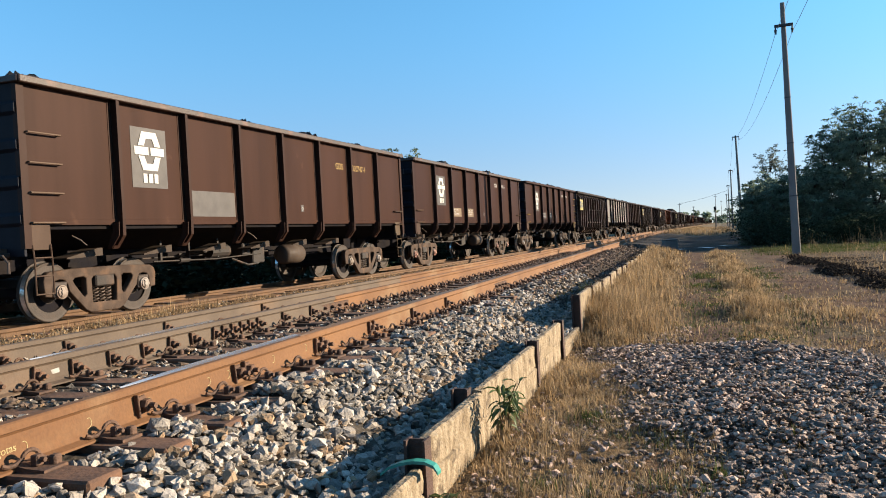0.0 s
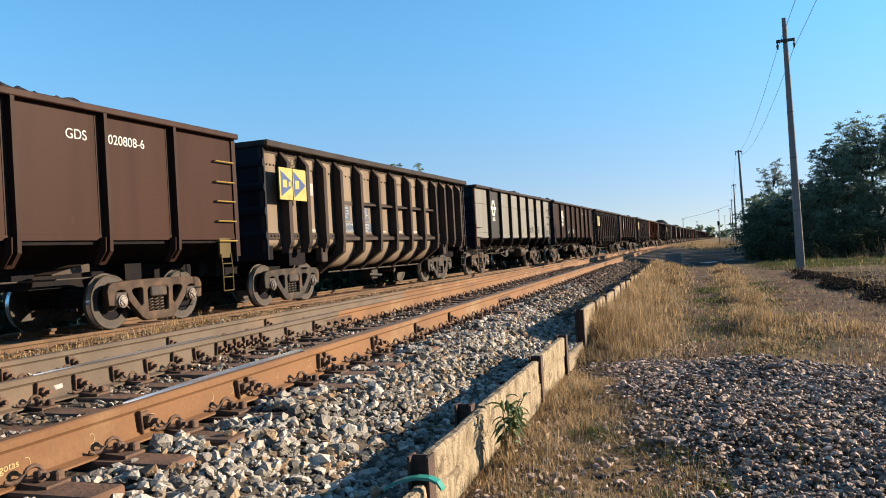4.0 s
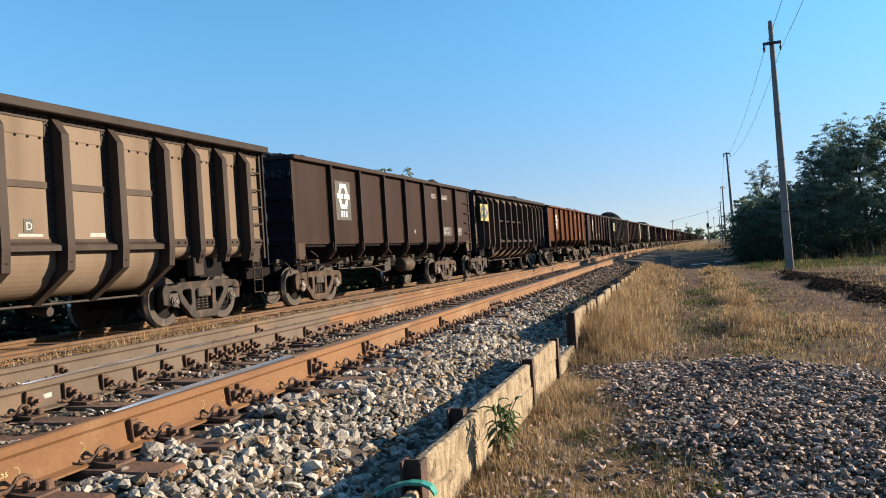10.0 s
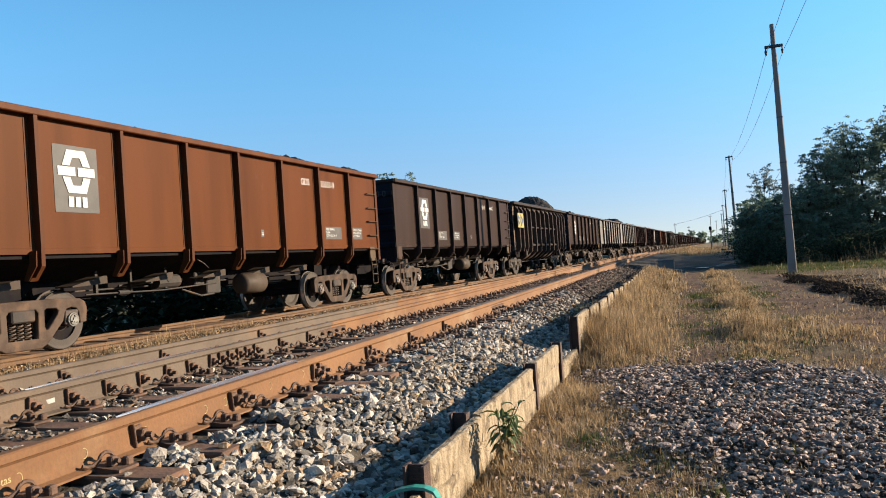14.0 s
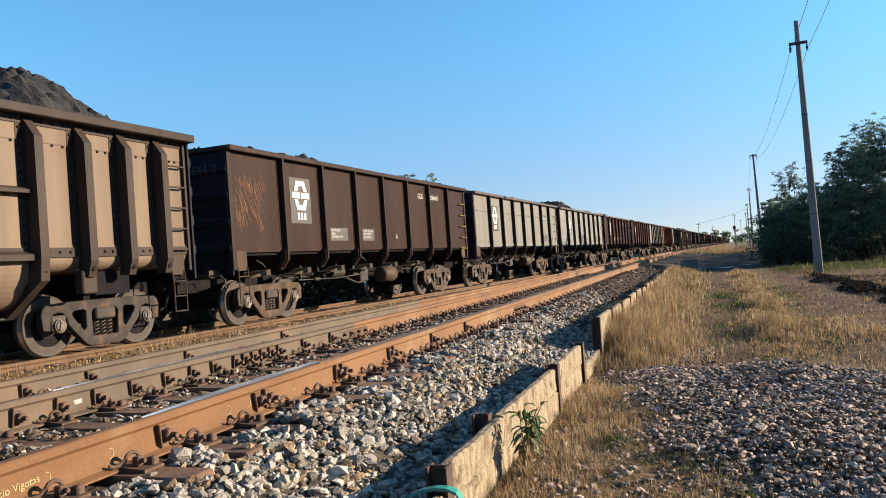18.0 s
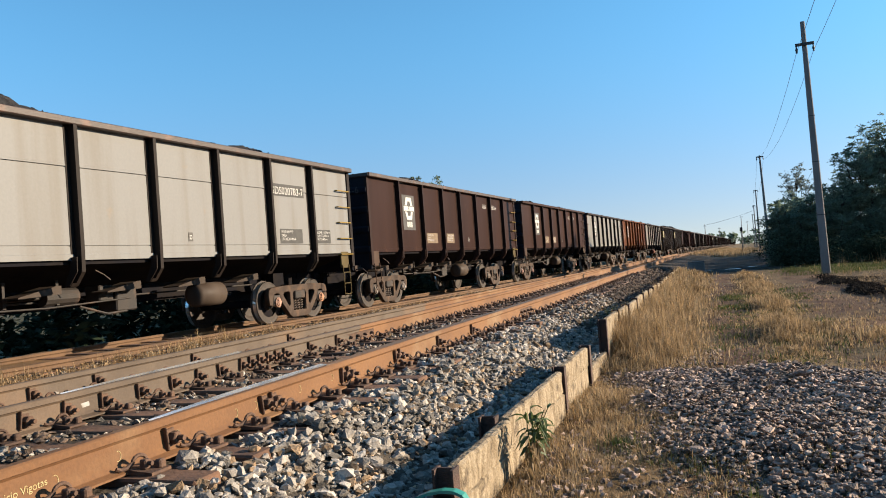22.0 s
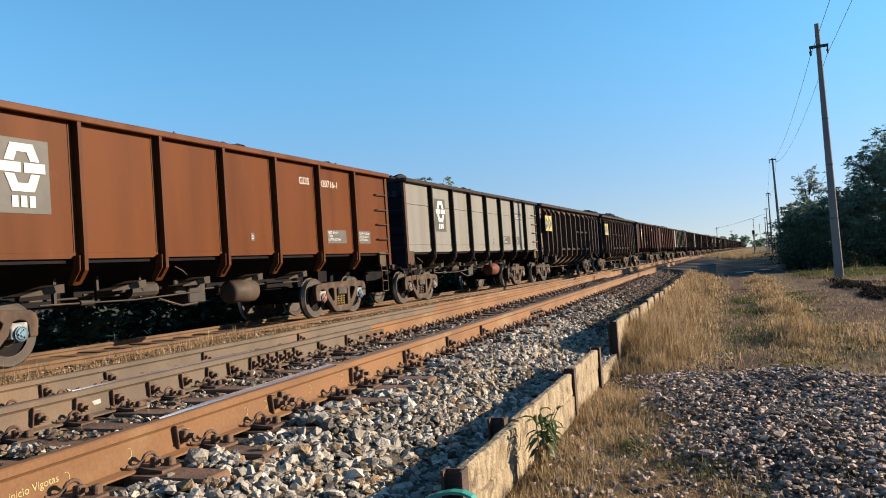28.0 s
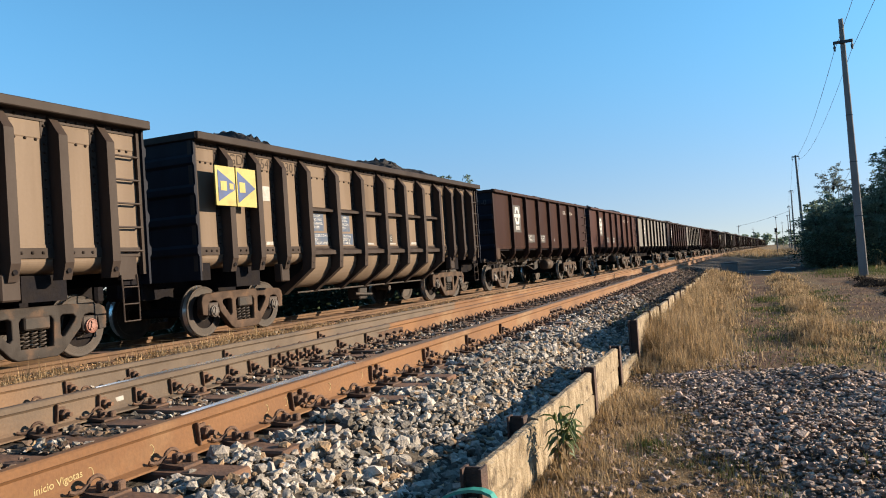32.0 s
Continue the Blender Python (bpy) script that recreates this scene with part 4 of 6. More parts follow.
def ribbed_wagon(k, paint, dark, number, bars=(6,), heaps=()):
    """Tub-bodied gondola with thirteen heavy ribs and a yellow sign plate at its front."""
    car = tagged(new("tub_wagon"), "tan ribbed steel tub wagon with yellow sign, loaded with ore", "wagon", "train of ore wagons")
    wheels = []
    near = k <= 23
    edges = [0.0] + list(TUB_RIBS) + [L_TUB]
    for i, (a, b) in enumerate(zip(edges, edges[1:])):
        deep = 3.2 < (a + b) / 2 < 9.8
        child("side_sheet", shared("tub_sheet_%d" % i, PAINT, tub_panel_fill(a, b, deep)), car, color=paint)
        if near:
            tagged(child("rivets", shared("sheet_rivets_%d" % i, RIBP, sheet_rivets_fill(a, b)), car, color=tuple(0.5 * c for c in dark)), kind="stuff")
            child("edge_strip", shared("top_strip_%d" % i, RIBP, lambda bm, a=a, b=b: box(bm, HALF - 0.1, HALF - 0.074, a + 0.06, b - 0.06, 3.235, 3.33)), car, color=dark)
            child("edge_strip", shared("low_strip_%d" % i, RIBP, lambda bm, a=a, b=b: box(bm, HALF - 0.1, HALF - 0.072, a + 0.06, b - 0.06, 1.42, 1.555)), car, color=dark)
            if deep and i not in bars:
                child("patch_plate", shared("patch_plate_%d" % i, RIBP, lambda bm, a=a, b=b: box(bm, HALF - 0.1, HALF - 0.082, a + 0.17, b - 0.14, 2.27, 2.37, 0.004)), car, color=tuple(1.5 * c for c in dark), label="dusty welded patch")
        if deep:
            child("waist_rail", shared("waist_%d" % i, RIBP, lambda bm, a=a, b=b: prism(bm, [(HALF - 0.1, 1.38), (HALF - 0.1, 1.52), (HALF + 0.05, 1.46), (HALF + 0.05, 1.38)], "y", a, b)), car, color=dark)
        if i in bars:
            child("cross_bar", shared("bar_%d" % i, RIBP, lambda bm, a=a, b=b: prism(bm, [(HALF - 0.1, 2.28), (HALF - 0.1, 2.38), (HALF + 0.04, 2.33), (HALF + 0.04, 2.28)], "y", a, b)), car, color=dark)
    # sheets closing the belly; the shade there is put into their near-black tone
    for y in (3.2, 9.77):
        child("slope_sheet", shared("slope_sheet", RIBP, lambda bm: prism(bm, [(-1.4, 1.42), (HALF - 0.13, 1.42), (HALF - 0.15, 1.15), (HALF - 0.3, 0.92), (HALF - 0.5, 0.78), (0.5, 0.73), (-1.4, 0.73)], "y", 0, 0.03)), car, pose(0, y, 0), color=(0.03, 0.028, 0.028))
    for y in TUB_RIBS:
        deep = 3.1 < y < 9.9
        child("heavy_rib", shared("tub_rib_%d" % deep, RIBP, tub_rib_fill(deep)), car, pose(0, y, 0), color=dark)
        if near:
            child("drain_slot", shared("drain_slot", DARK, lambda bm: lathe(bm, [(0, 0.035), (0.004, 0.035)], n=10)), car, pose(HALF + 0.108, y, 1.24), "dark round slot")
            tagged(child("rivets", shared("rib_rivets", RIBP, rivets_fill), car, pose(0, y, 0), color=tuple(c * 0.6 for c in dark)), kind="stuff")
    for y in (0.03, L_TUB - 0.03):
        child("corner_post", shared("tub_corner", RIBP, lambda bm: box(bm, HALF - 0.12, HALF - 0.04, -0.06, 0.06, 1.15, 3.33)), car, pose(0, y, 0), color=dark)
    child("rim", shared("tub_rim", RIBP, rim_fill(L_TUB, 0.16)), car, color=tuple(c * 0.75 for c in dark))
    # navy-black again holds the shade of the unlit ends
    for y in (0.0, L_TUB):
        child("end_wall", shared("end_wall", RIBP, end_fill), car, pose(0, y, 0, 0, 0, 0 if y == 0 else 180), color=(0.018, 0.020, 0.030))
    child("far_side", shared("tub_far", RIBP, far_side_fill(L_TUB)), car, color=dark)
    child("underframe", shared("tub_under", DARK, lambda bm: (box(bm, -0.28, 0.28, -0.05, L_TUB + 0.05, 0.72, 1.2), box(bm, -1.3, 1.3, 1.2, 1.9, 0.85, 1.2), box(bm, -1.3, 1.3, 11.0, 11.7, 0.85, 1.2), box(bm, -1.4, 1.4, 0, 0.4, 1.0, 1.4), box(bm, -1.4, 1.4, 12.6, 13.0, 1.0, 1.4), box(bm, -1.42, 0.3, 3.2, 9.8, 0.70, 0.74), box(bm, -1.42, 0.4, 0.1, 12.9, 1.2, 1.24))), car)
    child("coupler", shared("coupler", DARK, coupler_fill), car)
    child("coupler", MESHES["coupler"], car, pose(0, L_TUB, 0, 0, 0, 180))
    child("ore_load", load_mesh(k + 100, L_TUB, heaps, 3.22), car, label="dark heaped ore")
    for a, b in ((0.28, 0.80), (0.83, 1.38)):
        child("sign_plate", shared("sign_plate_%d" % (a * 100), YELLOW, sign_fill(a, b)), car, pose(0, 0, 2.24), "yellow sign plate")
    x = HALF + 0.171
    child("sign_mark", shared("sign_mark_front", BLUE, lambda bm: prism(bm, [(0.34, 2.31), (0.78, 2.53), (0.78, 2.63), (0.34, 2.85)], "x", x, x + 0.004)), car, label="blue arrow shape")
    child("sign_mark", shared("sign_mark_rear", BLUE, lambda bm: prism(bm, [(0.86, 2.30), (1.35, 2.58), (0.86, 2.86)], "x", x, x + 0.004)), car, label="blue arrow shape")
    for a, b, z in ((0.40, 0.56, 2.50), (0.63, 0.74, 2.53), (0.90, 1.06, 2.49)):
        child("sign_bar", shared("sign_bar_%d" % (a * 100), YELLOW, lambda bm: box(bm, x + 0.004, x + 0.008, a, b, z, 5.16 - z)), car)
    if near:
        for y, z in ((1.95, 1.58), (5.75, 1.56), (8.2, 1.58), (6.9, 1.56)):
            child("stencil", shared("short_stencil", CARD, lambda bm: box(bm, HALF - 0.099, HALF - 0.095, 0, 0.42, 0, 0.07)), car, pose(0, y, z))
        child("card", shared("pale_card_mesh", CARD, lambda bm: box(bm, HALF - 0.10, HALF - 0.088, 0, 0.34, 0, 0.28)), car, pose(0, 1.80, 2.42), "pale card holder")
        for y, wide, top, low in ((3.5, (0.50, 0.70), "ALT. MAX.\nLARG. MAX.\nENTRE ENG.\nVOLUME", "PESO BRUTO MAX.\nTARA\nLOTACAO LIMITE"), (4.72, (0.36, 0.48), "3.480m\n3.170m\n14.236m\n45m", "100.000 kg\n25.000 kg\n75.000 kg")):
            for z, h_, w_, words in ((1.88, 0.37, wide[0], top), (1.575, 0.26, wide[1], low)):
                p = child("data_panel", shared("tub_blue_%d_%d" % (h_ * 100, w_ * 100), DATAB, lambda bm: box(bm, HALF - 0.10, HALF - 0.094, 0, w_, 0, h_)), car, pose(0, y, z), "blue panel with white stencils")
                tagged(child("stencil", text_mesh("tub" + words[:6], words, 0.078, WHITE), p, pose(HALF - 0.090, 0.03, h_ - 0.08)), kind="stuff")
        for words, y in (("GDS", 0.98), (number[:3], 1.76), (number[3:6], 2.56), (number[6:], 3.42)):
            if not words:
                continue
            child("number", text_mesh("tub" + words, words, 0.27, RIBP), car, pose(HALF - 0.086, y, 3.03), color=tuple(c * 0.32 for c in paint))
        child("letter_plate", shared("tub_letter_plate", BLACKP, lambda bm: box(bm, HALF - 0.1, HALF - 0.093, 0, 0.15, 0, 0.2)), car, pose(0, 7.0, 1.64))
        child("letter", text_mesh("tub_letter_" + ("D" if k in (6, 20) else "E"), "D" if k in (6, 20) else "E", 0.15, WHITE), car, pose(HALF - 0.089, 7.03, 1.685))
        for z in (1.5, 1.85, 2.2, 2.55, 2.9):
            child("ladder_rung", shared("tub_rung", RIBP, lambda bm: tube(bm, [(HALF - 0.08, -0.26, 0), (HALF - 0.0, -0.26, 0), (HALF - 0.0, 0.26, 0), (HALF - 0.08, 0.26, 0)], 0.016, 6)), car, pose(0, L_TUB - 0.38, z), color=dark)
        child("step", shared("tub_step", RIBP, step_fill), car, pose(-0.1, L_TUB - 0.35, 0), color=dark)
        child("jacking_pad", shared("jack_pad", RIBP, lambda bm: box(bm, HALF - 0.15, HALF + 0.02, -0.14, 0.14, 0.88, 1.22, 0.02)), car, pose(0, 2.35, 0), color=dark)
        child("jacking_pad", MESHES["jack_pad"], car, pose(0, 10.65, 0), color=dark)
        child("brake_rigging", shared("tub_brake", STEEL, lambda bm: (tube(bm, [(0.95, 3.6, 0.62), (0.95, 9.8, 0.62)], 0.02, 6), box(bm, 0.5, 0.85, 6.4, 6.8, 0.3, 0.6, 0.03), tube(bm, [(0.9, 6.1, 0.45), (0.9, 6.9, 0.4)], 0.035, 6), tube(bm, [(0.5, 7.9, 0.55), (0.9, 7.9, 0.5)], 0.07, 10))), car)
        if k in (8, 11):
            child("hand_wheel", shared("hand_wheel", STEEL, lambda bm: (tube(bm, [(0.97, 7.4 + 0.24 * math.cos(q), 0.47 + 0.24 * math.sin(q)) for q in np.linspace(0, 6.2832, 25)], 0.016, 6), [tube(bm, [(0.97, 7.4, 0.47), (0.97, 7.4 + 0.24 * math.cos(q), 0.47 + 0.24 * math.sin(q))], 0.011, 5) for q in np.linspace(0, 5.236, 6)], tube(bm, [(0.5, 7.4, 0.47), (1.0, 7.4, 0.47)], 0.03, 8))), car, label="spoked brake hand wheel")
    for y in (1.65, L_TUB - 1.65):
        bogie(car, y, wheels, ((0.40, 0.13, 0.09), (0.36, 0.16, 0.12)) if k == 20 else ((0.12, 0.10, 0.088), (0.10, 0.085, 0.075)), (0.06, 0.045, 0.036), None, (0.09, 0.056, 0.038) if k == 21 else (0.052, 0.043, 0.038))
    return car, wheels


BROWN, BROWN2, DARKBR, ORANGE, ORANGE2 = (0.054, 0.024, 0.0155), (0.049, 0.022, 0.0155), (0.046, 0.027, 0.0215), (0.118, 0.037, 0.010), (0.124, 0.038, 0.010)
CREAM, CREAM2, CREAM3 = (0.238, 0.230, 0.216), (0.248, 0.246, 0.241), (0.222, 0.215, 0.200)
TAN, TAN2 = (0.225, 0.168, 0.125), (0.26, 0.198, 0.148)
RIBDARK, TUBDARK = (0.030, 0.023, 0.020), (0.066, 0.050, 0.043)
SLACK = {0: -0.25, 1: -0.28, 2: -0.06, 5: 0.07, 6: 0.3, 7: 0.2, 10: 0.25, 11: 0.15, 14: -0.13, 15: -0.15, 16: -0.04, 17: 0.09, 19: 0.09, 20: -0.11, 21: -0.21}   # play in the couplings
TRAIN = []


def add(k, made):
    TRAIN.append((k, *made))


add(0, smooth_wagon(0, BROWN, "020747-1", boxes="none", ink=OCHRE))
child("repainted_patch", shared("repainted_patch", PATCH, plate_fill(1.42, 0.46, 0.003)), TRAIN[0][1], pose(0, 3.45, 1.56), "grey repainted patch")
add(1, smooth_wagon(1, BROWN2, "020871-1", panel=TANP))
add(2, smooth_wagon(2, BROWN2, "020808-6", yellow=True))
add(3, ribbed_wagon(3, TAN2, TUBDARK, "", (5, 6, 7, 8, 9)))
add(4, smooth_wagon(4, CREAM, "020845-1", RIBDARK, True, "dark_second", patch=False, ink=OCHRE))
add(5, smooth_wagon(5, DARKBR, "020780-2"))
add(6, ribbed_wagon(6, TAN, TUBDARK, "7540183"))
add(7, smooth_wagon(7, DARKBR, "020584-2", boxes="rear"))
add(8, ribbed_wagon(8, TAN, TUBDARK, "7540701", (4, 5, 6, 7), [(4.0, 1.2, 0.2), (10.3, 0.6, 0.55)]))
add(9, smooth_wagon(9, ORANGE, "020653-9", boxes="rear"))
add(10, smooth_wagon(10, DARKBR, "020680-0"))
add(11, ribbed_wagon(11, TAN, TUBDARK, "7540523", (4, 5, 6, 7, 8, 9), [(5.2, 0.5, 0.45), (7.8, 0.8, 0.32), (10.5, 0.85, 1.1), (11.4, 0.6, 0.35)]))
add(12, smooth_wagon(12, DARKBR, "020644-0", yellow=True))
add(13, smooth_wagon(13, CREAM3, "020626-1", RIBDARK, True, "rear", plate=True))
add(14, smooth_wagon(14, CREAM2, "020783-7", RIBDARK, True, "rear", plate=True, yellow=True))
add(15, smooth_wagon(15, (0.041, 0.0185, 0.0135), "020663-6", panel=TANP, yellow=True))
add(16, smooth_wagon(16, BROWN2, "020675-0", panel=TANP))
add(17, smooth_wagon(17, CREAM2, "020643-1", RIBDARK, True, "rear", plate=True))
add(18, smooth_wagon(18, ORANGE2, "020716-1", boxes="rear"))
add(19, smooth_wagon(19, CREAM3, "020600-8", RIBDARK, True, "middle", plate=True, yellow=True))
add(20, ribbed_wagon(20, TAN, TUBDARK, "754056", (7, 8, 9)))
add(21, ribbed_wagon(21, TAN, TUBDARK, "754030", (4, 5, 6, 7, 8, 9), [(2.6, 0.6, 0.75), (8.4, 0.8, 0.68), (10.4, 0.6, 0.6)]))
add(22, smooth_wagon(22, BROWN2, "020661-0"))
add(23, smooth_wagon(23, (0.075, 0.034, 0.026), "020670-1"))
for k in range(24, 58):
    pick = (k * 7 + k // 3) % 6
    if k == 24 or pick == 4:
        add(k, smooth_wagon(k, CREAM3, "", RIBDARK, True, "rear"))
    elif pick == 2 or pick == 5:
        add(k, ribbed_wagon(k, TAN, TUBDARK, "", (6,), [(6.5, 1.2, 0.7)]))
    else:
        add(k, smooth_wagon(k, (BROWN2, DARKBR, DARKBR, BROWN)[k % 4], ""))

# ---------------------------------------------------------------- track fittings
def sleeper_fill(x0, x1, half=0.11, z0=0.37, z1=0.510):
    def fill(bm):
        box(bm, x0, x1, -half, half, z0, z1, 0.012)
    return fill


SPACING = 0.54
near_ys = [2.77 + SPACING * k for k in range(-18, 70)]
for y in near_ys:
    long = 3.0 < y < 25
    nm = "near_sleeper_long" if long else "near_sleeper"
    child("sleeper", shared(nm, SLEEPER, sleeper_fill(-3.75 if long else -2.25, 0.56)), near_track, pose(path_a(y), y, random.uniform(-0.012, 0.004), 0, 0, random.uniform(-0.6, 0.6)))
for k in range(140):
    y = -16 + 0.6 * k
    child("sleeper", shared("main_sleeper", SLEEPER, sleeper_fill(-1.35, 1.35, 0.12, 0.28, 0.445)), main_track, pose(MAIN_C, y, random.uniform(-0.01, 0.005)))


def clip_fill(bm):
    """Bent spring clip on its plate beside a rail foot, the foot lying towards -x."""
    prism(bm, [(-0.03, -0.012), (0.17, -0.012), (0.17, 0.004), (0.07, 0.010), (0.0, 0.022), (-0.03, 0.022)], "y", -0.075, 0.075)
    # tail lying on the foot, high loop, and the foot of the spring
    pts = [(-0.01, -0.135, 0.034), (0.0, -0.115, 0.024), (0.01, -0.085, 0.026)]
    pts += [(0.03 - 0.012 * math.cos(a), -0.005 - 0.042 * math.cos(a), 0.034 + 0.046 * math.sin(a)) for a in np.linspace(0.25, math.pi - 0.1, 9)]
    pts += [(0.06, 0.062, 0.024), (0.09, 0.05, 0.022)]
    tube(bm, pts, 0.0115, 7)
    box(bm, 0.055, 0.10, -0.04, 0.008, 0.008, 0.062, 0.007)
    box(bm, 0.105, 0.15, 0.015, 0.068, 0.0, 0.05, 0.009)
    lathe(bm, [(0.0, 0.013), (0.03, 0.013)], n=6, at=(0.095, -0.016, 0.04))


clip = shared("rail_clip", CLIPM, clip_fill, False)
for path, off, top in ((path_a, 0.075, NEAR_TOP), (path_b, 0.075, NEAR_TOP), (rail_c, 0.075, NEAR_TOP - 0.02)):
    for y in near_ys:
        if 1.0 < y < (34 if path is not rail_c else 20):
            child("rail_clip", clip, near_track, pose(path(y) + off - 0.01, y + 0.03, top - 0.225 + 0.008, 0, 0, random.uniform(-6, 6)))
    if path is path_a:
        for y in near_ys[14:50]:
            child("rail_clip", clip, near_track, pose(path(y) - off + 0.01, y, top - 0.217, 0, 0, 180))


def bolt_fill(bm):
    """Upright block against the web with a square-headed bolt."""
    box(bm, 0.0, 0.034, -0.032, -0.018, -0.062, 0.075, 0.004)
    box(bm, 0.0, 0.016, -0.018, 0.055, -0.05, 0.055, 0.004)
    lathe(bm, [(0.0, 0.040), (0.042, 0.040), (0.05, 0.032)], n=6, at=(0.014, 0.028, 0.0))
    lathe(bm, [(0.0, 0.017), (0.045, 0.017)], n=8, at=(0.06, 0.028, 0.0))


bolt = shared("web_bolt", CLIPM, bolt_fill)
for path, ys, top in ((path_a, (3.67, 4.70, 4.83, 5.98, 6.10, 7.20, 7.31, 8.52, 9.9), NEAR_TOP),
                      (path_b, (4.12, 4.52, 4.91, 5.34, 5.78, 6.16, 6.52, 6.9, 7.08, 7.26, 7.44, 7.62, 7.8, 8.4, 9.15), NEAR_TOP),
                      (rail_c, (5.35, 6.15, 7.7, 9.9), NEAR_TOP - 0.02)):
    for y in ys:
        child("web_bolt", bolt, near_track, pose(path(y) + 0.011, y, top - 0.130, random.uniform(-8, 8)))


def fishplate(path, y, top):
    fp = child("fishplate", shared("fishplate", CLIPM, lambda bm: prism(bm, [(0.009, 0.03), (0.03, 0.035), (0.022, 0.07), (0.03, 0.125), (0.009, 0.13)], "y", -0.42, 0.42)), near_track, pose(path(y), y, top - 0.212))
    for k in (-0.32, -0.11, 0.11, 0.32):
        child("joint_bolt", shared("joint_bolt", CLIPM, lambda bm: lathe(bm, [(0, 0.022), (0.03, 0.022), (0.05, 0.012)], n=6)), fp, pose(0.026, k, 0.078))


fishplate(path_a, 13.2, NEAR_TOP)
fishplate(path_b, 9.9, NEAR_TOP)


def strip(name, path, top, y0, y1, x0, x1, mat, label):
    ys = np.arange(y0, y1, 0.25)
    V = [(path(y) + x, y, top + z) for y in ys for x, z in ((x1 + (x0 - x1) * min(1, 0.1 + (y - y0) / 0.9), 0.004), (x1, -0.006))]
    F = [(2 * i, 2 * i + 1, 2 * i + 3, 2 * i + 2) for i in range(len(ys) - 1)]
    child(name, soup(name, V, F, mat), near_track, label=label)


strip("running_surface", path_a, NEAR_TOP + 0.004, 3.55, 5.9, -0.088, -0.004, SHINE, "polished running surface")
strip("running_surface", path_a, NEAR_TOP + 0.004, 5.7, 60, -0.06, 0.025, GREYR, "dull running surface")
strip("running_surface", path_b, NEAR_TOP + 0.004, 4.5, 7.2, -0.078, 0.004, SHINE, "polished running surface")


def blade(path, y0, y1, top, start, grow):
    """Planed switch rail lying against a stock rail and slowly parting from it."""
    ys = np.arange(y0, y1, 0.7)
    V, F = [], []
    sec = [(-0.05, -0.21), (0.03, -0.21), (0.012, -0.13), (0.02, -0.045), (0.03, -0.004), (-0.025, -0.004), (-0.02, -0.05), (-0.012, -0.13)]
    n = len(sec)
    for y in ys:
        k = min(1, (y - y0) / 2.5)
        V += [(path(y) - start - grow * (y - y0) + u * (0.35 + 0.65 * k), y, top + v * (0.9 + 0.1 * k) - 0.01 * (1 - k)) for u, v in sec]
    for a in range(len(ys) - 1):
        F += [(a * n + k, a * n + (k + 1) % n, (a + 1) * n + (k + 1) % n, (a + 1) * n + k) for k in range(n)]
    child("switch_blade", soup("switch_blade", V, F, RUSTR), near_track, label="rusty switch blade beside the rail")


blade(path_a, 3.5, 30, NEAR_TOP - 0.004, 0.078, 0.0)
blade(path_b, 2.9, 30, NEAR_TOP - 0.004, 0.070, 0.0)


def chalk():
    """Hand-written chalk words and loops on the rail's web."""
    yaw = math.degrees(math.atan(-SLOPE))
    for y, z in ((2.84, 0.60), (3.27, 0.61), (3.77, 0.612), (4.38, 0.618), (4.62, 0.622), (5.25, 0.625), (5.8, 0.628)):
        def loop(bm):
            pts = [(0, 0.02 * math.sin(a), 0.028 * math.cos(a)) for a in np.linspace(-0.4, 3.6, 10)]
            tube(bm, pts, 0.0022, 4)
        child("chalk_mark", shared("chalk_loop", CHALK, loop), near_track, pose(path_a(y) + 0.0105, y, z))
    child("chalk_writing", text_mesh("chalk_words", "inicio Vigotas", 0.053, CHALK), near_track, pose(path_a(2.52) + 0.0135, 2.51, 0.583, 3, 0, yaw), "yellow chalk handwriting")
    child("paper_label", shared("paper_label", CARD, lambda bm: box(bm, 0.009, 0.012, -0.05, 0.05, -0.018, 0.018)), near_track, pose(path_b(4.72), 4.72, 0.615, 4))


chalk()

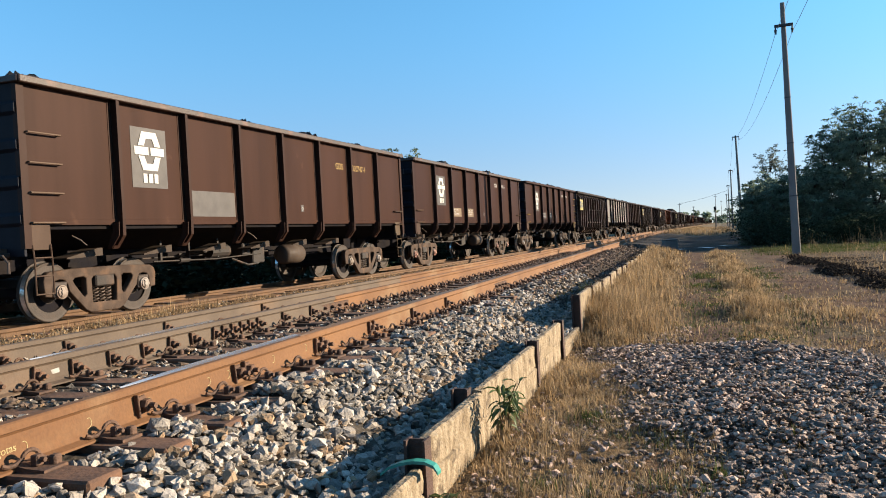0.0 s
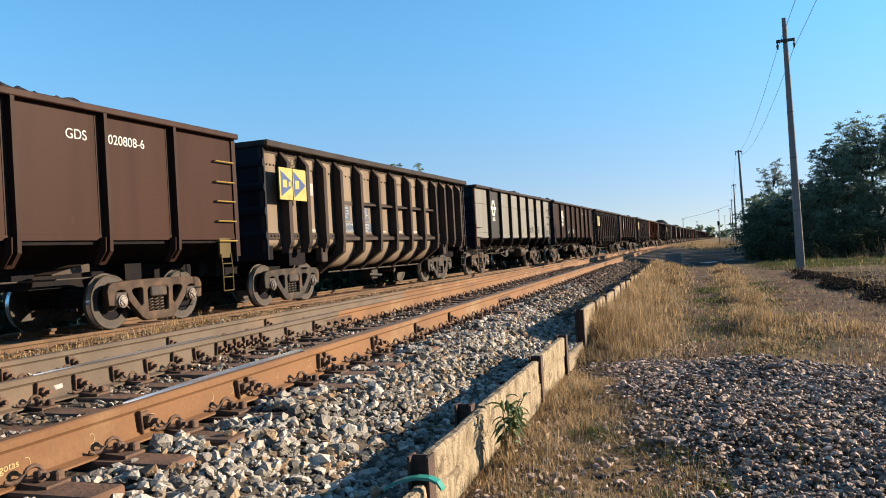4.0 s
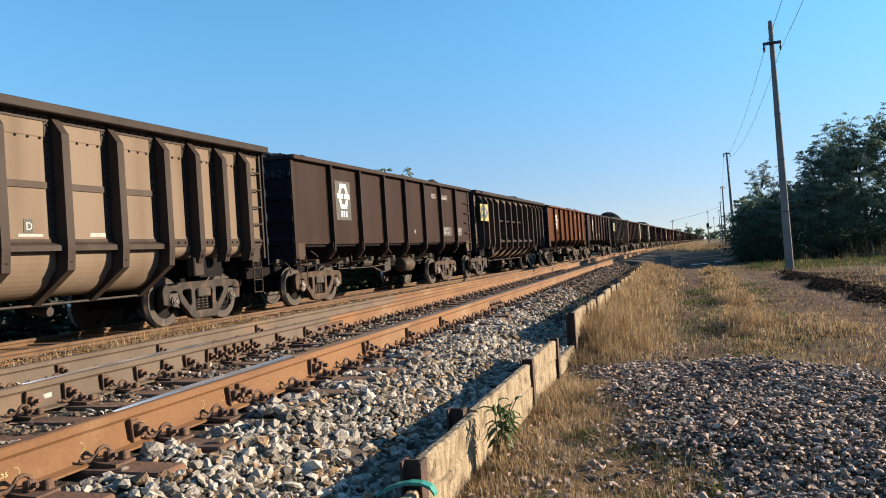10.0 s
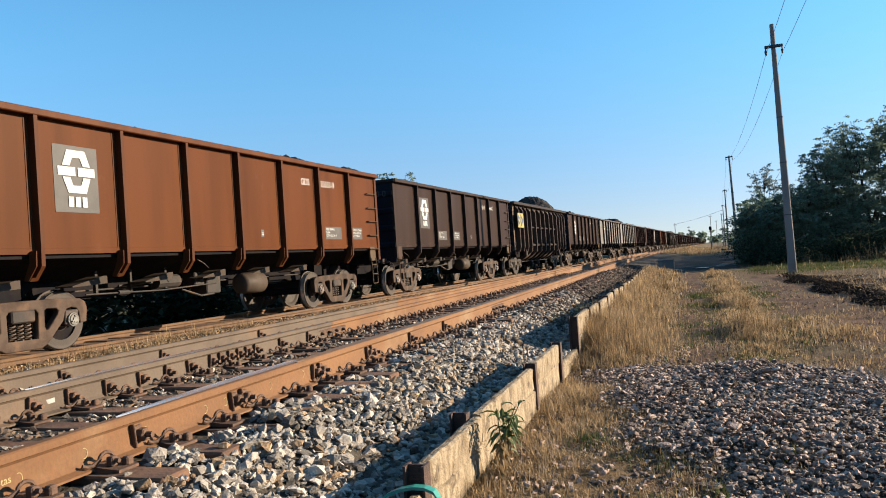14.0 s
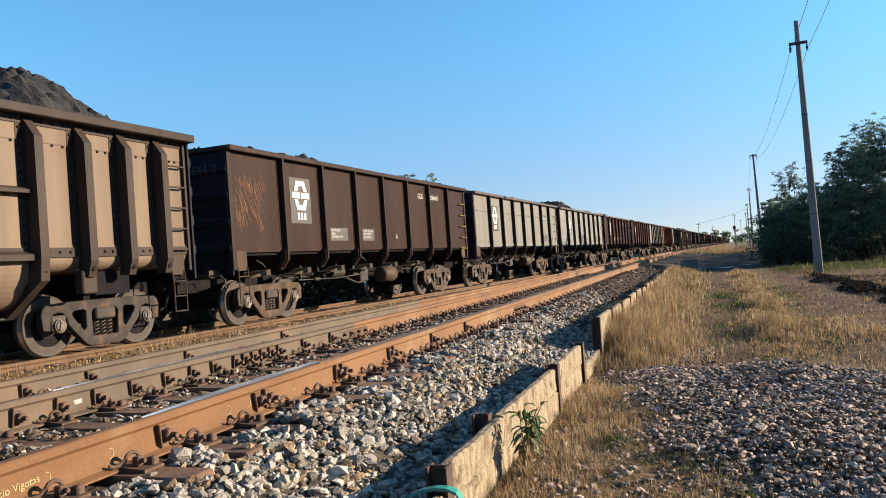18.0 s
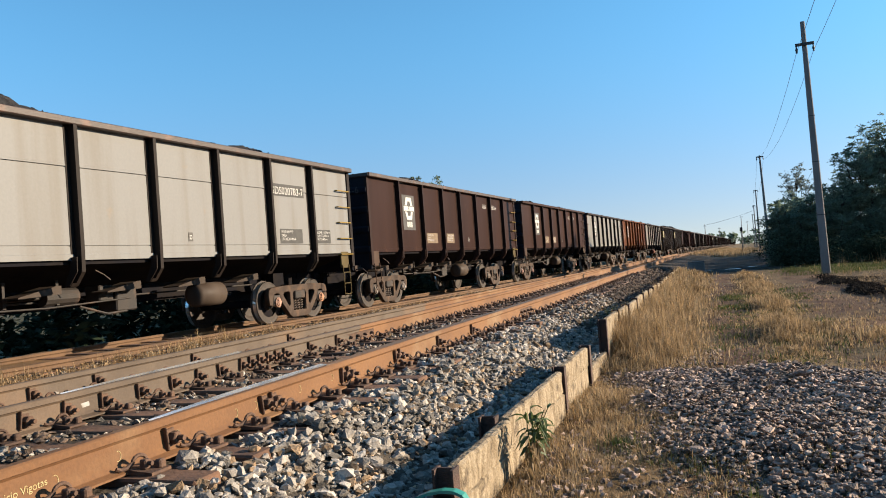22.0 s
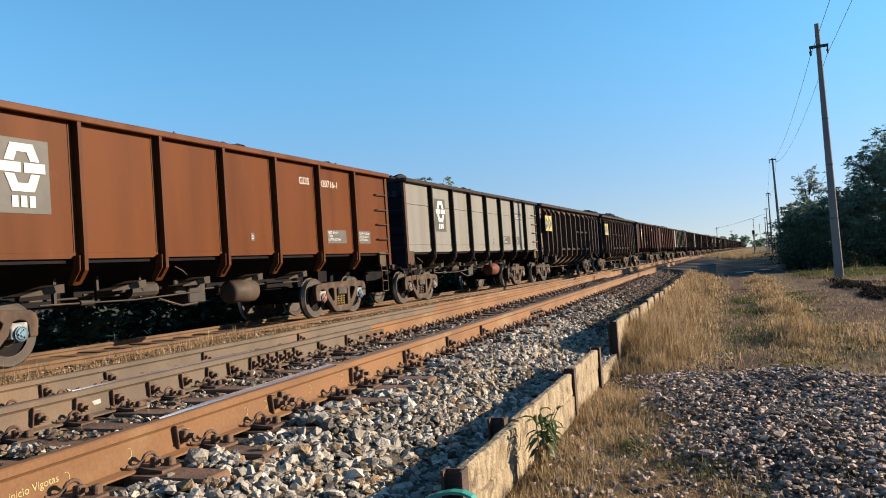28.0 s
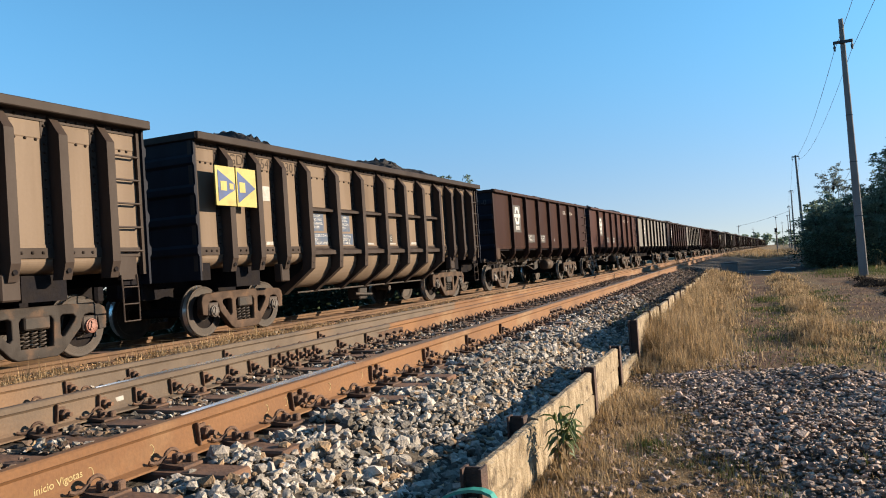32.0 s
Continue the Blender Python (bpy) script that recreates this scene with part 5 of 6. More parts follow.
# ---------------------------------------------------------------- loose stone
def stone_soup(name, P, size, seed, mat, label, flat=0.75):
    """Angular stones at the points P: broken blocks of many shapes, joined."""
    r = np.random.default_rng(seed)
    g = (1 + 5 ** 0.5) / 2
    V0 = np.array([(0, i, j * g) for i in (-1, 1) for j in (-1, 1)] + [(i, j * g, 0) for i in (-1, 1) for j in (-1, 1)] + [(j * g, 0, i) for i in (-1, 1) for j in (-1, 1)]) / 1.9
    D = np.linalg.norm(V0[:, None] - V0[None], axis=-1)
    near = D < 1.1
    F0 = np.array([(i, j, k) if np.dot(np.cross(V0[j] - V0[i], V0[k] - V0[i]), V0[i]) > 0 else (i, k, j) for i in range(12) for j in range(i + 1, 12) for k in range(j + 1, 12) if near[i, j] and near[j, k] and near[i, k]])
    n = len(P)
    shapes = (V0[None] * r.uniform(0.72, 1.15, (60, 12, 1)) + r.normal(0, 0.19, (60, 12, 3))) * r.uniform(0.45, 1.3, (60, 1, 3))
    S = shapes[r.integers(0, 60, n)]
    a, b_, c = r.uniform(0, 6.283, (3, n))
    ca, sa, cb, sb, cc, sc = np.cos(a), np.sin(a), np.cos(b_), np.sin(b_), np.cos(c), np.sin(c)
    R = np.stack([np.stack([ca * cb, ca * sb * sc - sa * cc, ca * sb * cc + sa * sc], -1), np.stack([sa * cb, sa * sb * sc + ca * cc, sa * sb * cc - ca * sc], -1), np.stack([-sb, cb * sc, cb * cc], -1)], -2)
    V = np.einsum("nij,nvj->nvi", R, S) * size[:, None, None]
    V[:, :, 2] *= flat
    V = V + P[:, None, :]
    F = F0[None] + 12 * np.arange(n)[:, None, None]
    tagged(new(name, soup(name, V.reshape(-1, 3), F.reshape(-1, 3), mat)), label, "stones", kind="stuff")


def scatter(n, x0, x1, y0, y1, sloped=True):
    """Points over a strip that follows the near track (or the grid); denser towards the camera."""
    y = y0 + (y1 - y0) * rng.uniform(0, 1, n)
    x = rng.uniform(x0, x1, n) + (SLOPE * y if sloped else 0)
    return x, y


def laid(rows):
    P, S = [], []
    for n, x0, x1, y0, y1, lo, hi in rows:
        x, y = scatter(n, x0, x1, y0, y1)
        s = rng.uniform(lo, hi, n) * rng.choice([0.7, 1.0, 1.25], n, p=[0.35, 0.5, 0.15])
        # stones lie thinner on the sleepers' ends
        on = np.abs((y - 2.77) / SPACING - np.round((y - 2.77) / SPACING)) < 0.25
        keep = ~(on & (x - SLOPE * y < RAIL_A + 0.55) & (rng.uniform(0, 1, n) < 0.94))
        x, y, s = x[keep], y[keep], s[keep]
        z = ground_z(x, y) + s * rng.uniform(0.1, 1.3, len(s)) + 0.03 * np.sin(x * 5 + y * 2) * np.sin(y * 3.1)
        P.append(np.stack([x, y, z], -1)), S.append(s)
    return np.concatenate(P), np.concatenate(S)


def ballast():
    P, S = laid(((17000, WALL_X - 1.45, WALL_X - 0.05, 1.6, 13, 0.019, 0.042), (1300, WALL_X - 1.45, WALL_X - 0.3, 13, 19, 0.025, 0.05), (3000, RAIL_B + 0.06, RAIL_A - 0.06, 2.5, 14, 0.014, 0.034), (1800, RAIL_B - 1.35, RAIL_B - 0.06, 3, 14, 0.014, 0.034)))
    Q, T = laid(((4000, WALL_X - 1.45, WALL_X - 0.05, -7, 1.6, 0.024, 0.052), (2500, RAIL_B - 1.3, RAIL_A, -7, 2.6, 0.014, 0.034)))
    P, S = np.concatenate([P, Q]), np.concatenate([S, T])
    stone_soup("ballast", P, S, 3, STONE, "pale angular granite ballast between rails and wall")
    P, S = laid(((6500, WALL_X - 1.45, WALL_X - 0.05, 12.8, 30, 0.022, 0.04), (3000, WALL_X - 1.5, WALL_X - 0.05, 30, 48, 0.03, 0.06), (4500, RAIL_B + 0.06, RAIL_A - 0.06, 2.5, 14, 0.014, 0.034),
                 (2500, RAIL_B, RAIL_A, 14, 40, 0.025, 0.045), (3500, RAIL_B - 1.35, RAIL_B - 0.06, 3, 14, 0.014, 0.034), (2000, RAIL_B - 1.2, RAIL_B, 14, 40, 0.025, 0.045)))
    stone_soup("dirty_ballast", P, S, 8, DIRTY, "brown dirty ballast between the rails and farther off")
    # small dirty stones between the outer rail and the main line
    x, y = scatter(12000, -9.3, -6.6, 3, 30, False)
    s = rng.uniform(0.008, 0.026, len(x))
    stone_soup("trackside_stones", np.stack([x, y, ground_z(x, y) + s * rng.uniform(0.2, 1.2, len(x))], -1), s, 4, TANSTONE, "small tan dusty stones beside the main line")


def patchy(x, y, a=1.0):
    """Uneven growth, 0 to 1."""
    v = np.sin(1.9 * a * x + 1.3 * a * y + 0.7) + np.sin(3.7 * a * x - 2.3 * a * y) + np.sin(0.9 * a * y + 2.1) + 0.8 * np.sin(7.1 * a * x + 5.3 * a * y)
    return np.clip(0.5 + 0.2 * v, 0, 1)


def yard_gravel():
    n = 54000
    x = rng.uniform(-1.9, 3.4, n)
    y = 2.6 + 7.8 * rng.uniform(0, 1, n)
    far_edge = 9.95 - 1.5 * np.clip(x - 0.55, 0, 3) + 0.25 * np.sin(x * 2.1) + 0.18 * np.sin(x * 5.3 + 1) + rng.normal(0, 0.13, n)
    left = np.interp(y, [2, 4.8, 5.8, 6.5, 8.2, 10], [0.35, -0.05, -0.4, -0.85, -1.2, -1.45]) + 0.15 * np.sin(y * 3.9) + rng.normal(0, 0.15, n)
    inside = (y < far_edge) & (x > left)
    stray = (y < far_edge + 0.3) & (x > lane(WALL_X, y) + 0.25) & (rng.uniform(0, 1, n) < 0.10 * patchy(x, y, 1.5))
    keep = inside | stray
    x, y, left = x[keep], y[keep], left[keep]
    s = rng.uniform(0.0125, 0.029, len(x)) * rng.choice([0.65, 1.0, 1.45], len(x), p=[0.35, 0.5, 0.15])
    heap = (0.09 + 0.06 * np.sin(x * 3.3 + 0.6) * np.sin(y * 2.2)) * np.clip((x - left) / 0.35, 0, 1) * np.clip((10 - y) / 0.8, 0, 1)
    z = ground_z(x, y) + heap * rng.uniform(0.3, 1, len(x)) + s * rng.uniform(0.1, 0.9, len(x)) + 0.03 * np.sin(x * 2.5) * np.sin(y * 1.7)
    xb, yb = scatter(5000, -1.0, 3.4, -4.0, 2.8, False)          # thinner behind the viewer
    sb = rng.uniform(0.013, 0.031, len(xb))
    x, y, z, s = np.append(x, xb), np.append(y, yb), np.append(z, ground_z(xb, yb) + 0.4 * sb), np.append(s, sb)
    stone_soup("yard_gravel", np.stack([x, y, z], -1), s, 5, GRAVEL, "dark crushed gravel spread on the yard", 0.6)
    x, y = scatter(6000, -1.9, 4.0, 9.3, 30, False)
    s = rng.uniform(0.006, 0.022, len(x))
    stone_soup("earth_clods", np.stack([x, y, ground_z(x, y) + s * 0.2], -1), s, 9, DIRTY, "small clods and stones on the bare earth")
    n = 2200
    x, y = scatter(n, WALL_X + 0.1, WALL_X + 1.5, 3.2, 12)
    s = rng.uniform(0.010, 0.03, n)
    stone_soup("strewn_stones", np.stack([x, y, ground_z(x, y) + s * 0.4], -1), s, 6, GRAVEL, "scattered small stones on the yard")


ballast()
yard_gravel()

# ---------------------------------------------------------------- retaining wall
wall = tagged(new("retaining_wall"), "low stained concrete plank wall between rusty posts", "wall", kind="structure")


def plank_fill(length, h, seed, worn):
    def fill(bm):
        r = random.Random(seed)
        n = max(3, int(length / 0.08))
        rows = []
        for i in range(n + 1):
            y = length * i / n
            top = h - (abs(r.gauss(0, worn)))
            rows.append([bm.verts.new(p) for p in ((-0.035 + r.gauss(0, 0.003), y, 0), (-0.035 + r.gauss(0, 0.004), y, top - 0.008), (-0.02, y, top), (0.02, y, top + r.gauss(0, 0.003)), (0.035 + r.gauss(0, 0.004), y, top - 0.012), (0.035 + r.gauss(0, 0.004), y, h * 0.5), (0.035 + r.gauss(0, 0.003), y, 0))])
        for a, b in zip(rows, rows[1:]):
            for k in range(6):
                bm.faces.new((a[k], a[k + 1], b[k + 1], b[k]))
            bm.faces.new((a[6], a[0], b[0], b[6]))
        bm.faces.new(rows[0]), bm.faces.new(rows[-1][::-1])
    return fill


def post_fill(bm):
    # rolled section: flange towards the yard, web, flange behind
    box(bm, 0.045, 0.06, -0.055, 0.055, 0, 1)
    box(bm, -0.045, 0.045, -0.008, 0.008, 0, 1)
    box(bm, -0.06, -0.045, -0.055, 0.055, 0, 1)


BAYS = ((-6.20, -4.40, 0.27, 0.004), (-4.28, -2.12, 0.27, 0.004), (-2.0, 0.16, 0.27, 0.004), (0.28, 2.28, 0.27, 0.004), (2.40, 3.86, 0.27, 0.004), (3.98, 5.215, 0.40, 0.006), (5.225, 7.28, 0.42, 0.004), (7.42, 8.98, 0.44, 0.003), (9.10, 10.68, 0.17, 0.004))
bays = list(BAYS) + [(10.80 + 1.68 * k, 12.40 + 1.68 * k, 0.58 - 0.012 * min(k, 7) + random.uniform(-0.02, 0.02), 0.004) for k in range(19)]
yaw_wall = math.degrees(math.atan(-SLOPE))
for i, (a, b, h, worn) in enumerate(bays):
    low = h * 0.52
    for z, hh, s in ((-0.06, low + 0.054, 1), (low, h - low, 2)):
        bm = bmesh.new()
        plank_fill(b - a, hh, i * 3 + s, worn if s == 2 else 0.001)(bm)
        child("concrete_plank", finish(bm, "concrete_plank", CONCRETE), wall, pose(lane(WALL_X, a), a, z, 0, random.uniform(-0.8, 0.8), yaw_wall + random.uniform(-0.4, 0.4)))
    h_post = max(h, bays[i - 1][2] if i else h) + 0.015
    post = shared("wall_post", POSTM, post_fill)
    p = child("wall_post", post, wall, pose(lane(WALL_X, a - 0.06) - (0.10 if i == 6 else 0), a - 0.06, -0.1, 0, 0, yaw_wall), "rusty steel post")
    p.scale = (1, 1, h_post + 0.1)


def strap():
    bm = bmesh.new()
    x0, y0 = lane(WALL_X, 3.80), 3.80
    prof = [(-0.15, 0.275), (-0.11, 0.305), (-0.05, 0.325), (0.02, 0.334), (0.08, 0.328), (0.125, 0.305), (0.145, 0.27)]
    rows = [[bm.verts.new((x0 + u, y0 + w_ + 0.25 * u, z + dz)) for w_, dz in ((-0.028, 0), (0.028, 0), (0.028, -0.016), (-0.028, -0.016))] for u, z in prof]
    for a, b in zip(rows, rows[1:]):
        for k in range(4):
            bm.faces.new((a[k], a[(k + 1) % 4], b[(k + 1) % 4], b[k]))
    bm.faces.new(rows[0]), bm.faces.new(rows[-1])
    tagged(new("plastic_strap", finish(bm, "plastic_strap", STRAP)), "turquoise plastic strap bent over the concrete wall", "strap")


strap()

# ---------------------------------------------------------------- grass and weeds
def grass(name, x, y, height, mat, label, lean=0.7, width=0.004, base=None):
    """Thin bent blades at the given places, joined."""
    n = len(x)
    z = ground_z(x, y) if base is None else base
    a = rng.uniform(0, 6.283, n)
    l = (np.abs(rng.normal(0, lean, n)) + (0.9 if lean > 1.2 else 0.0)) * height
    wv = np.stack([-np.sin(a), np.cos(a), np.zeros(n)], -1) * (0.6 * width * rng.uniform(0.6, 1.4, n))[:, None]
    height = height * rng.uniform(0.35, 1.15, n) ** 1.2
    d = np.stack([np.cos(a) * l, np.sin(a) * l, height * np.clip(1 - 0.4 * (l / np.maximum(height, 1e-3)) ** 2, 0.1, 1)], -1)
    p0 = np.stack([x, y, z - 0.01], -1)
    pm = p0 + d * np.array([0.35, 0.35, 0.6])
    V = np.stack([p0 - wv, p0 + wv, pm - 0.7 * wv, pm + 0.7 * wv, p0 + d], 1)
    F = np.array([(0, 1, 3), (0, 3, 2), (2, 3, 4)])[None] + 5 * np.arange(n)[:, None, None]
    tagged(new(name, soup(name, V.reshape(-1, 3), F.reshape(-1, 3), mat)), label, "grass", kind="stuff")


def clumped(n, x0, x1, y0, y1, clumps, r, sloped=True):
    cx, cy = scatter(clumps, x0, x1, y0, y1, sloped)
    i = (clumps * rng.uniform(0, 1, n) ** 1.7).astype(int)
    r = r * rng.choice([0.6, 1.0, 2.2], n)
    return cx[i] + rng.normal(0, r, n), cy[i] + rng.normal(0, r, n)


def strip_of(n, centre, half, y0, y1, thin=0.5, power=1.3):
    """Places in a strip round x = centre(y), denser in patches and thinning out at the sides."""
    y = y0 + (y1 - y0) * rng.uniform(0, 1, n) ** power
    u = rng.normal(0, 0.5, n)
    x = centre(y) + half * u
    p = patchy(x, y)
    k = (rng.uniform(0, 1, n) < thin + (1 - thin) * p) & (x > lane(WALL_X, y) + 0.05)
    return x[k], y[k], p[k] * np.clip(1.25 - np.abs(u[k]), 0.25, 1)


def rooted(x, y, r):
    """Draw the places together into tufts."""
    g = 5.0 / r
    cx, cy = np.round(x * g / 5 + 0.3 * np.sin(y * 3)), np.round(y * g / 5)
    qx = (cx + 0.45 * np.sin(cx * 12.9 + cy * 78.2)) * 5 / g
    qy = (cy + 0.45 * np.sin(cx * 39.3 + cy * 11.1)) * 5 / g
    w_ = rng.uniform(0.0, 0.9, len(x))
    return x + (qx - x) * w_, y + (qy - y) * w_


def yard_grass():
    fine = lambda y, a=0.00085: a * np.clip(y, 5, 60)
    x, y, p = strip_of(80000, lambda y: lane(WALL_X, y) + 0.48, 0.75, 9.9, 27, 0.4)
    x, y = rooted(x, y, 0.10)
    k = x > lane(WALL_X, y) + 0.05
    x, y, p = x[k], y[k], p[k]
    grass("tall_dry_grass", x, y, (0.14 + 0.38 * p) * rng.uniform(0.4, 1.25, len(x)), STRAW, "tall dry straw-coloured grass along the wall", lean=1.0, width=fine(y, 0.00062))
    n = 30000                                       # thick growth pressed against the wall
    y = 11.2 + 29 * rng.uniform(0, 1, n) ** 1.25
    x = lane(WALL_X, y) + 0.06 + np.abs(rng.normal(0, 0.22, n))
    grass("wall_side_grass", x, y, 0.30 + 0.36 * patchy(x, y, 1.6) * rng.uniform(0.5, 1.2, n), STRAW, "thick dry grass hiding the wall's face", lean=0.45, width=fine(y, 0.0006))
    x, y, p = strip_of(16000, lambda y: lane(WALL_X, y) + 0.6, 0.8, 26, 46, 0.5)
    grass("far_dry_grass", x, y, (0.12 + 0.3 * p), STRAW, "dry grass farther along the wall", width=fine(y))
    x, y, p = strip_of(50000, lambda y: 0.52 - 0.012 * (y - 10) - 0.0006 * (y - 10) ** 2, 0.55, 10.5, 27, 0.15, 1.2)
    x, y = rooted(x, y, 0.12)
    grass("verge_dry_grass", x, y, (0.04 + 0.27 * p) * np.clip((y - 9.5) / 3, 0.3, 1) * rng.uniform(0.5, 1.2, len(x)), STRAW, "dry grass between the wheel ruts", lean=1.1, width=fine(y, 0.00062))
    x, y, p = strip_of(9000, lambda y: 0.2 - 0.03 * (y - 25), 0.55, 26, 40, 0.3)
    grass("verge_far_grass", x, y, 0.08 + 0.2 * p, STRAW, "dry grass between the ruts farther off", width=fine(y))
    x, y, p = strip_of(9000, lambda y: 1.5 + 0 * y, 0.9, 9.6, 16, 0.1)
    x, y = rooted(x, y, 0.15)
    grass("side_dry_grass", x, y, 0.03 + 0.12 * p, STRAW, "sparse dry grass at the yard's side", lean=0.9, width=fine(y))
    x, y = clumped(16000, 1.6, 9.0, 35, 45, 300, 0.35, False)
    grass("green_verge", x, y, rng.uniform(0.08, 0.22, len(x)), GREENG, "green grass round the pole's foot", width=0.014)
    x, y = clumped(900, 4.0, 10.0, 45, 47, 14, 0.25, False)
    grass("tree_foot_grass", x, y, rng.uniform(0.3, 1.1, len(x)), STRAW, "tall dry tufts before the trees", lean=0.4, width=0.02)
    x, y = clumped(700, 2.4, 7.0, 19, 44, 40, 0.09, False)
    grass("dry_weed_tufts", x, y, rng.uniform(0.12, 0.4, len(x)), STRAW, "dry weed tufts on the dark soil", lean=0.5, width=0.012)
    x, y = clumped(7000, -6.5, 1.0, 95, 220, 260, 0.9, False)
    grass("far_scrub", x, y, rng.uniform(0.15, 0.6, len(x)), STRAW, "dry scrub beyond the crossing", lean=0.6, width=0.05)
    x, y, p = strip_of(7000, lambda y: lane(WALL_X, y) + 0.3, 0.5, 3.0, 10.2, 0.2, 1.0)
    x, y = rooted(x, y, 0.16)
    k = x > lane(WALL_X, y) + 0.05
    x, y, p = x[k], y[k], p[k]
    grass("wall_foot_grass", x, y, (0.04 + 0.16 * p) * rng.uniform(0.5, 1.3, len(x)), STRAW, "dry tufts at the wall's foot", lean=0.8, width=0.005)
    # straw litter and short stubble by the wall
    x, y, p = strip_of(110000, lambda y: lane(WALL_X, y) + 0.66, 1.2, 2.6, 10.4, 0.4, 1.0)
    x, y = rooted(x, y, 0.07)
    k = x > lane(WALL_X, y) + 0.05
    x, y, p = x[k], y[k], p[k]
    grass("straw_litter", x, y, (0.03 + 0.12 * p) * rng.uniform(0.4, 1.5, len(x)), STRAW, "trampled straw on the earth by the wall", lean=1.3, width=0.005)
    n = 95000
    y = rng.uniform(3.0, 10.6, n)
    edge = np.interp(y, [2, 4.8, 5.8, 6.5, 8.2, 10], [0.35, -0.05, -0.4, -0.85, -1.2, -1.45]) + 0.2
    x = lane(WALL_X, y) + 0.05 + (edge - lane(WALL_X, y)) * rng.uniform(0, 1, n)
    p = patchy(x, y, 1.8)
    k = rng.uniform(0, 1, n) < 0.2 + 0.8 * p
    x, y, p = x[k], y[k], p[k]
    x, y = rooted(x, y, 0.06)
    grass("trampled_tufts", x, y, (0.025 + 0.085 * p) * rng.uniform(0.5, 1.4, len(x)), STRAW, "trampled golden tufts between wall and gravel", lean=1.0, width=0.0045)
    x, y = scatter(90000, -2.2, 4.6, 9.2, 30, False)
    k = (x > lane(WALL_X, y) + 0.1) & (rng.uniform(0, 1, len(x)) < np.clip(1.5 - 0.06 * y, 0.12, 1) * (0.12 + 0.88 * patchy(x, y, 0.8) ** 1.5))
    x, y = x[k], y[k]
    grass("strewn_straw", x, y, rng.uniform(0.03, 0.11, len(x)), STRAW, "short straw strewn over the bare ruts", lean=1.15, width=fine(y, 0.0007))
    # ploughed-up row of black soil with pulled stalks
    n = 9000
    y = rng.uniform(15, 31.5, n)
    x = 1.95 + 0.065 * (32 - y) + 2.0 * np.abs(rng.normal(0, 0.55, n)) + 0.25 * np.sin(1.3 * y)
    mound = 0.16 * np.exp(-((x - 2.35 - 0.065 * (32 - y)) / 0.45) ** 2)
    s = rng.uniform(0.008, 0.04, n)
    stone_soup("soil_clods", np.stack([x, y, ground_z(x, y) + mound * rng.uniform(0.2, 1, n)], -1), s, 12, SOIL, "black clods of turned soil beside the yard")
    n = 12000
    y = rng.uniform(15, 33, n)
    x = 2.3 + 0.065 * (32 - y) + 3.2 * rng.uniform(0, 1, n) ** 1.4
    grass("pulled_stalks", x, y, rng.uniform(0.12, 0.42, n), STRAW, "pulled dry stalks strewn on the black soil", lean=1.3, width=0.009)
    x, y = clumped(12000, -0.8, 1.2, 9.8, 26, 110, 0.2, False)
    grass("green_patches", x, y, rng.uniform(0.03, 0.10, len(x)), GREENG, "low green patches in the yard", lean=0.9, width=fine(y, 0.0009))
    x, y = clumped(7000, -1.0, 1.8, 4.0, 9.6, 130, 0.09, False)
    grass("gravel_straw", x, y, rng.uniform(0.03, 0.14, len(x)), STRAW, "straw tufts in the gravel", lean=0.9, width=0.004)
    x, y = clumped(3600, -1.1, 0.9, 3.6, 7.5, 46, 0.06, False)
    grass("gravel_weeds", x, y, rng.uniform(0.04, 0.13, len(x)), GREENG, "small green weeds in the gravel", lean=0.7, width=0.006)
    x, y = clumped(24000, -9.2, -7.0, 3.0, 28, 900, 0.10, False)
    grass("trackside_straw", x, y, rng.uniform(0.03, 0.13, len(x)), STRAW, "dry straw beside the main line", lean=0.9, width=0.007)
    x, y = clumped(2600, -9.2, -8.2, 3.5, 14, 26, 0.12, False)
    grass("trackside_tufts", x, y, rng.uniform(0.10, 0.26, len(x)), STRAW, "dry tufts beside the main rail", lean=0.7, width=0.006)
    x, y = clumped(900, WALL_X - 0.25, WALL_X - 0.05, 13.0, 15, 8, 0.08)
    grass("wall_top_weed", x, y, rng.uniform(0.15, 0.5, len(x)), GREENG, "green weed growing at the wall", lean=0.3, width=0.008)


yard_grass()


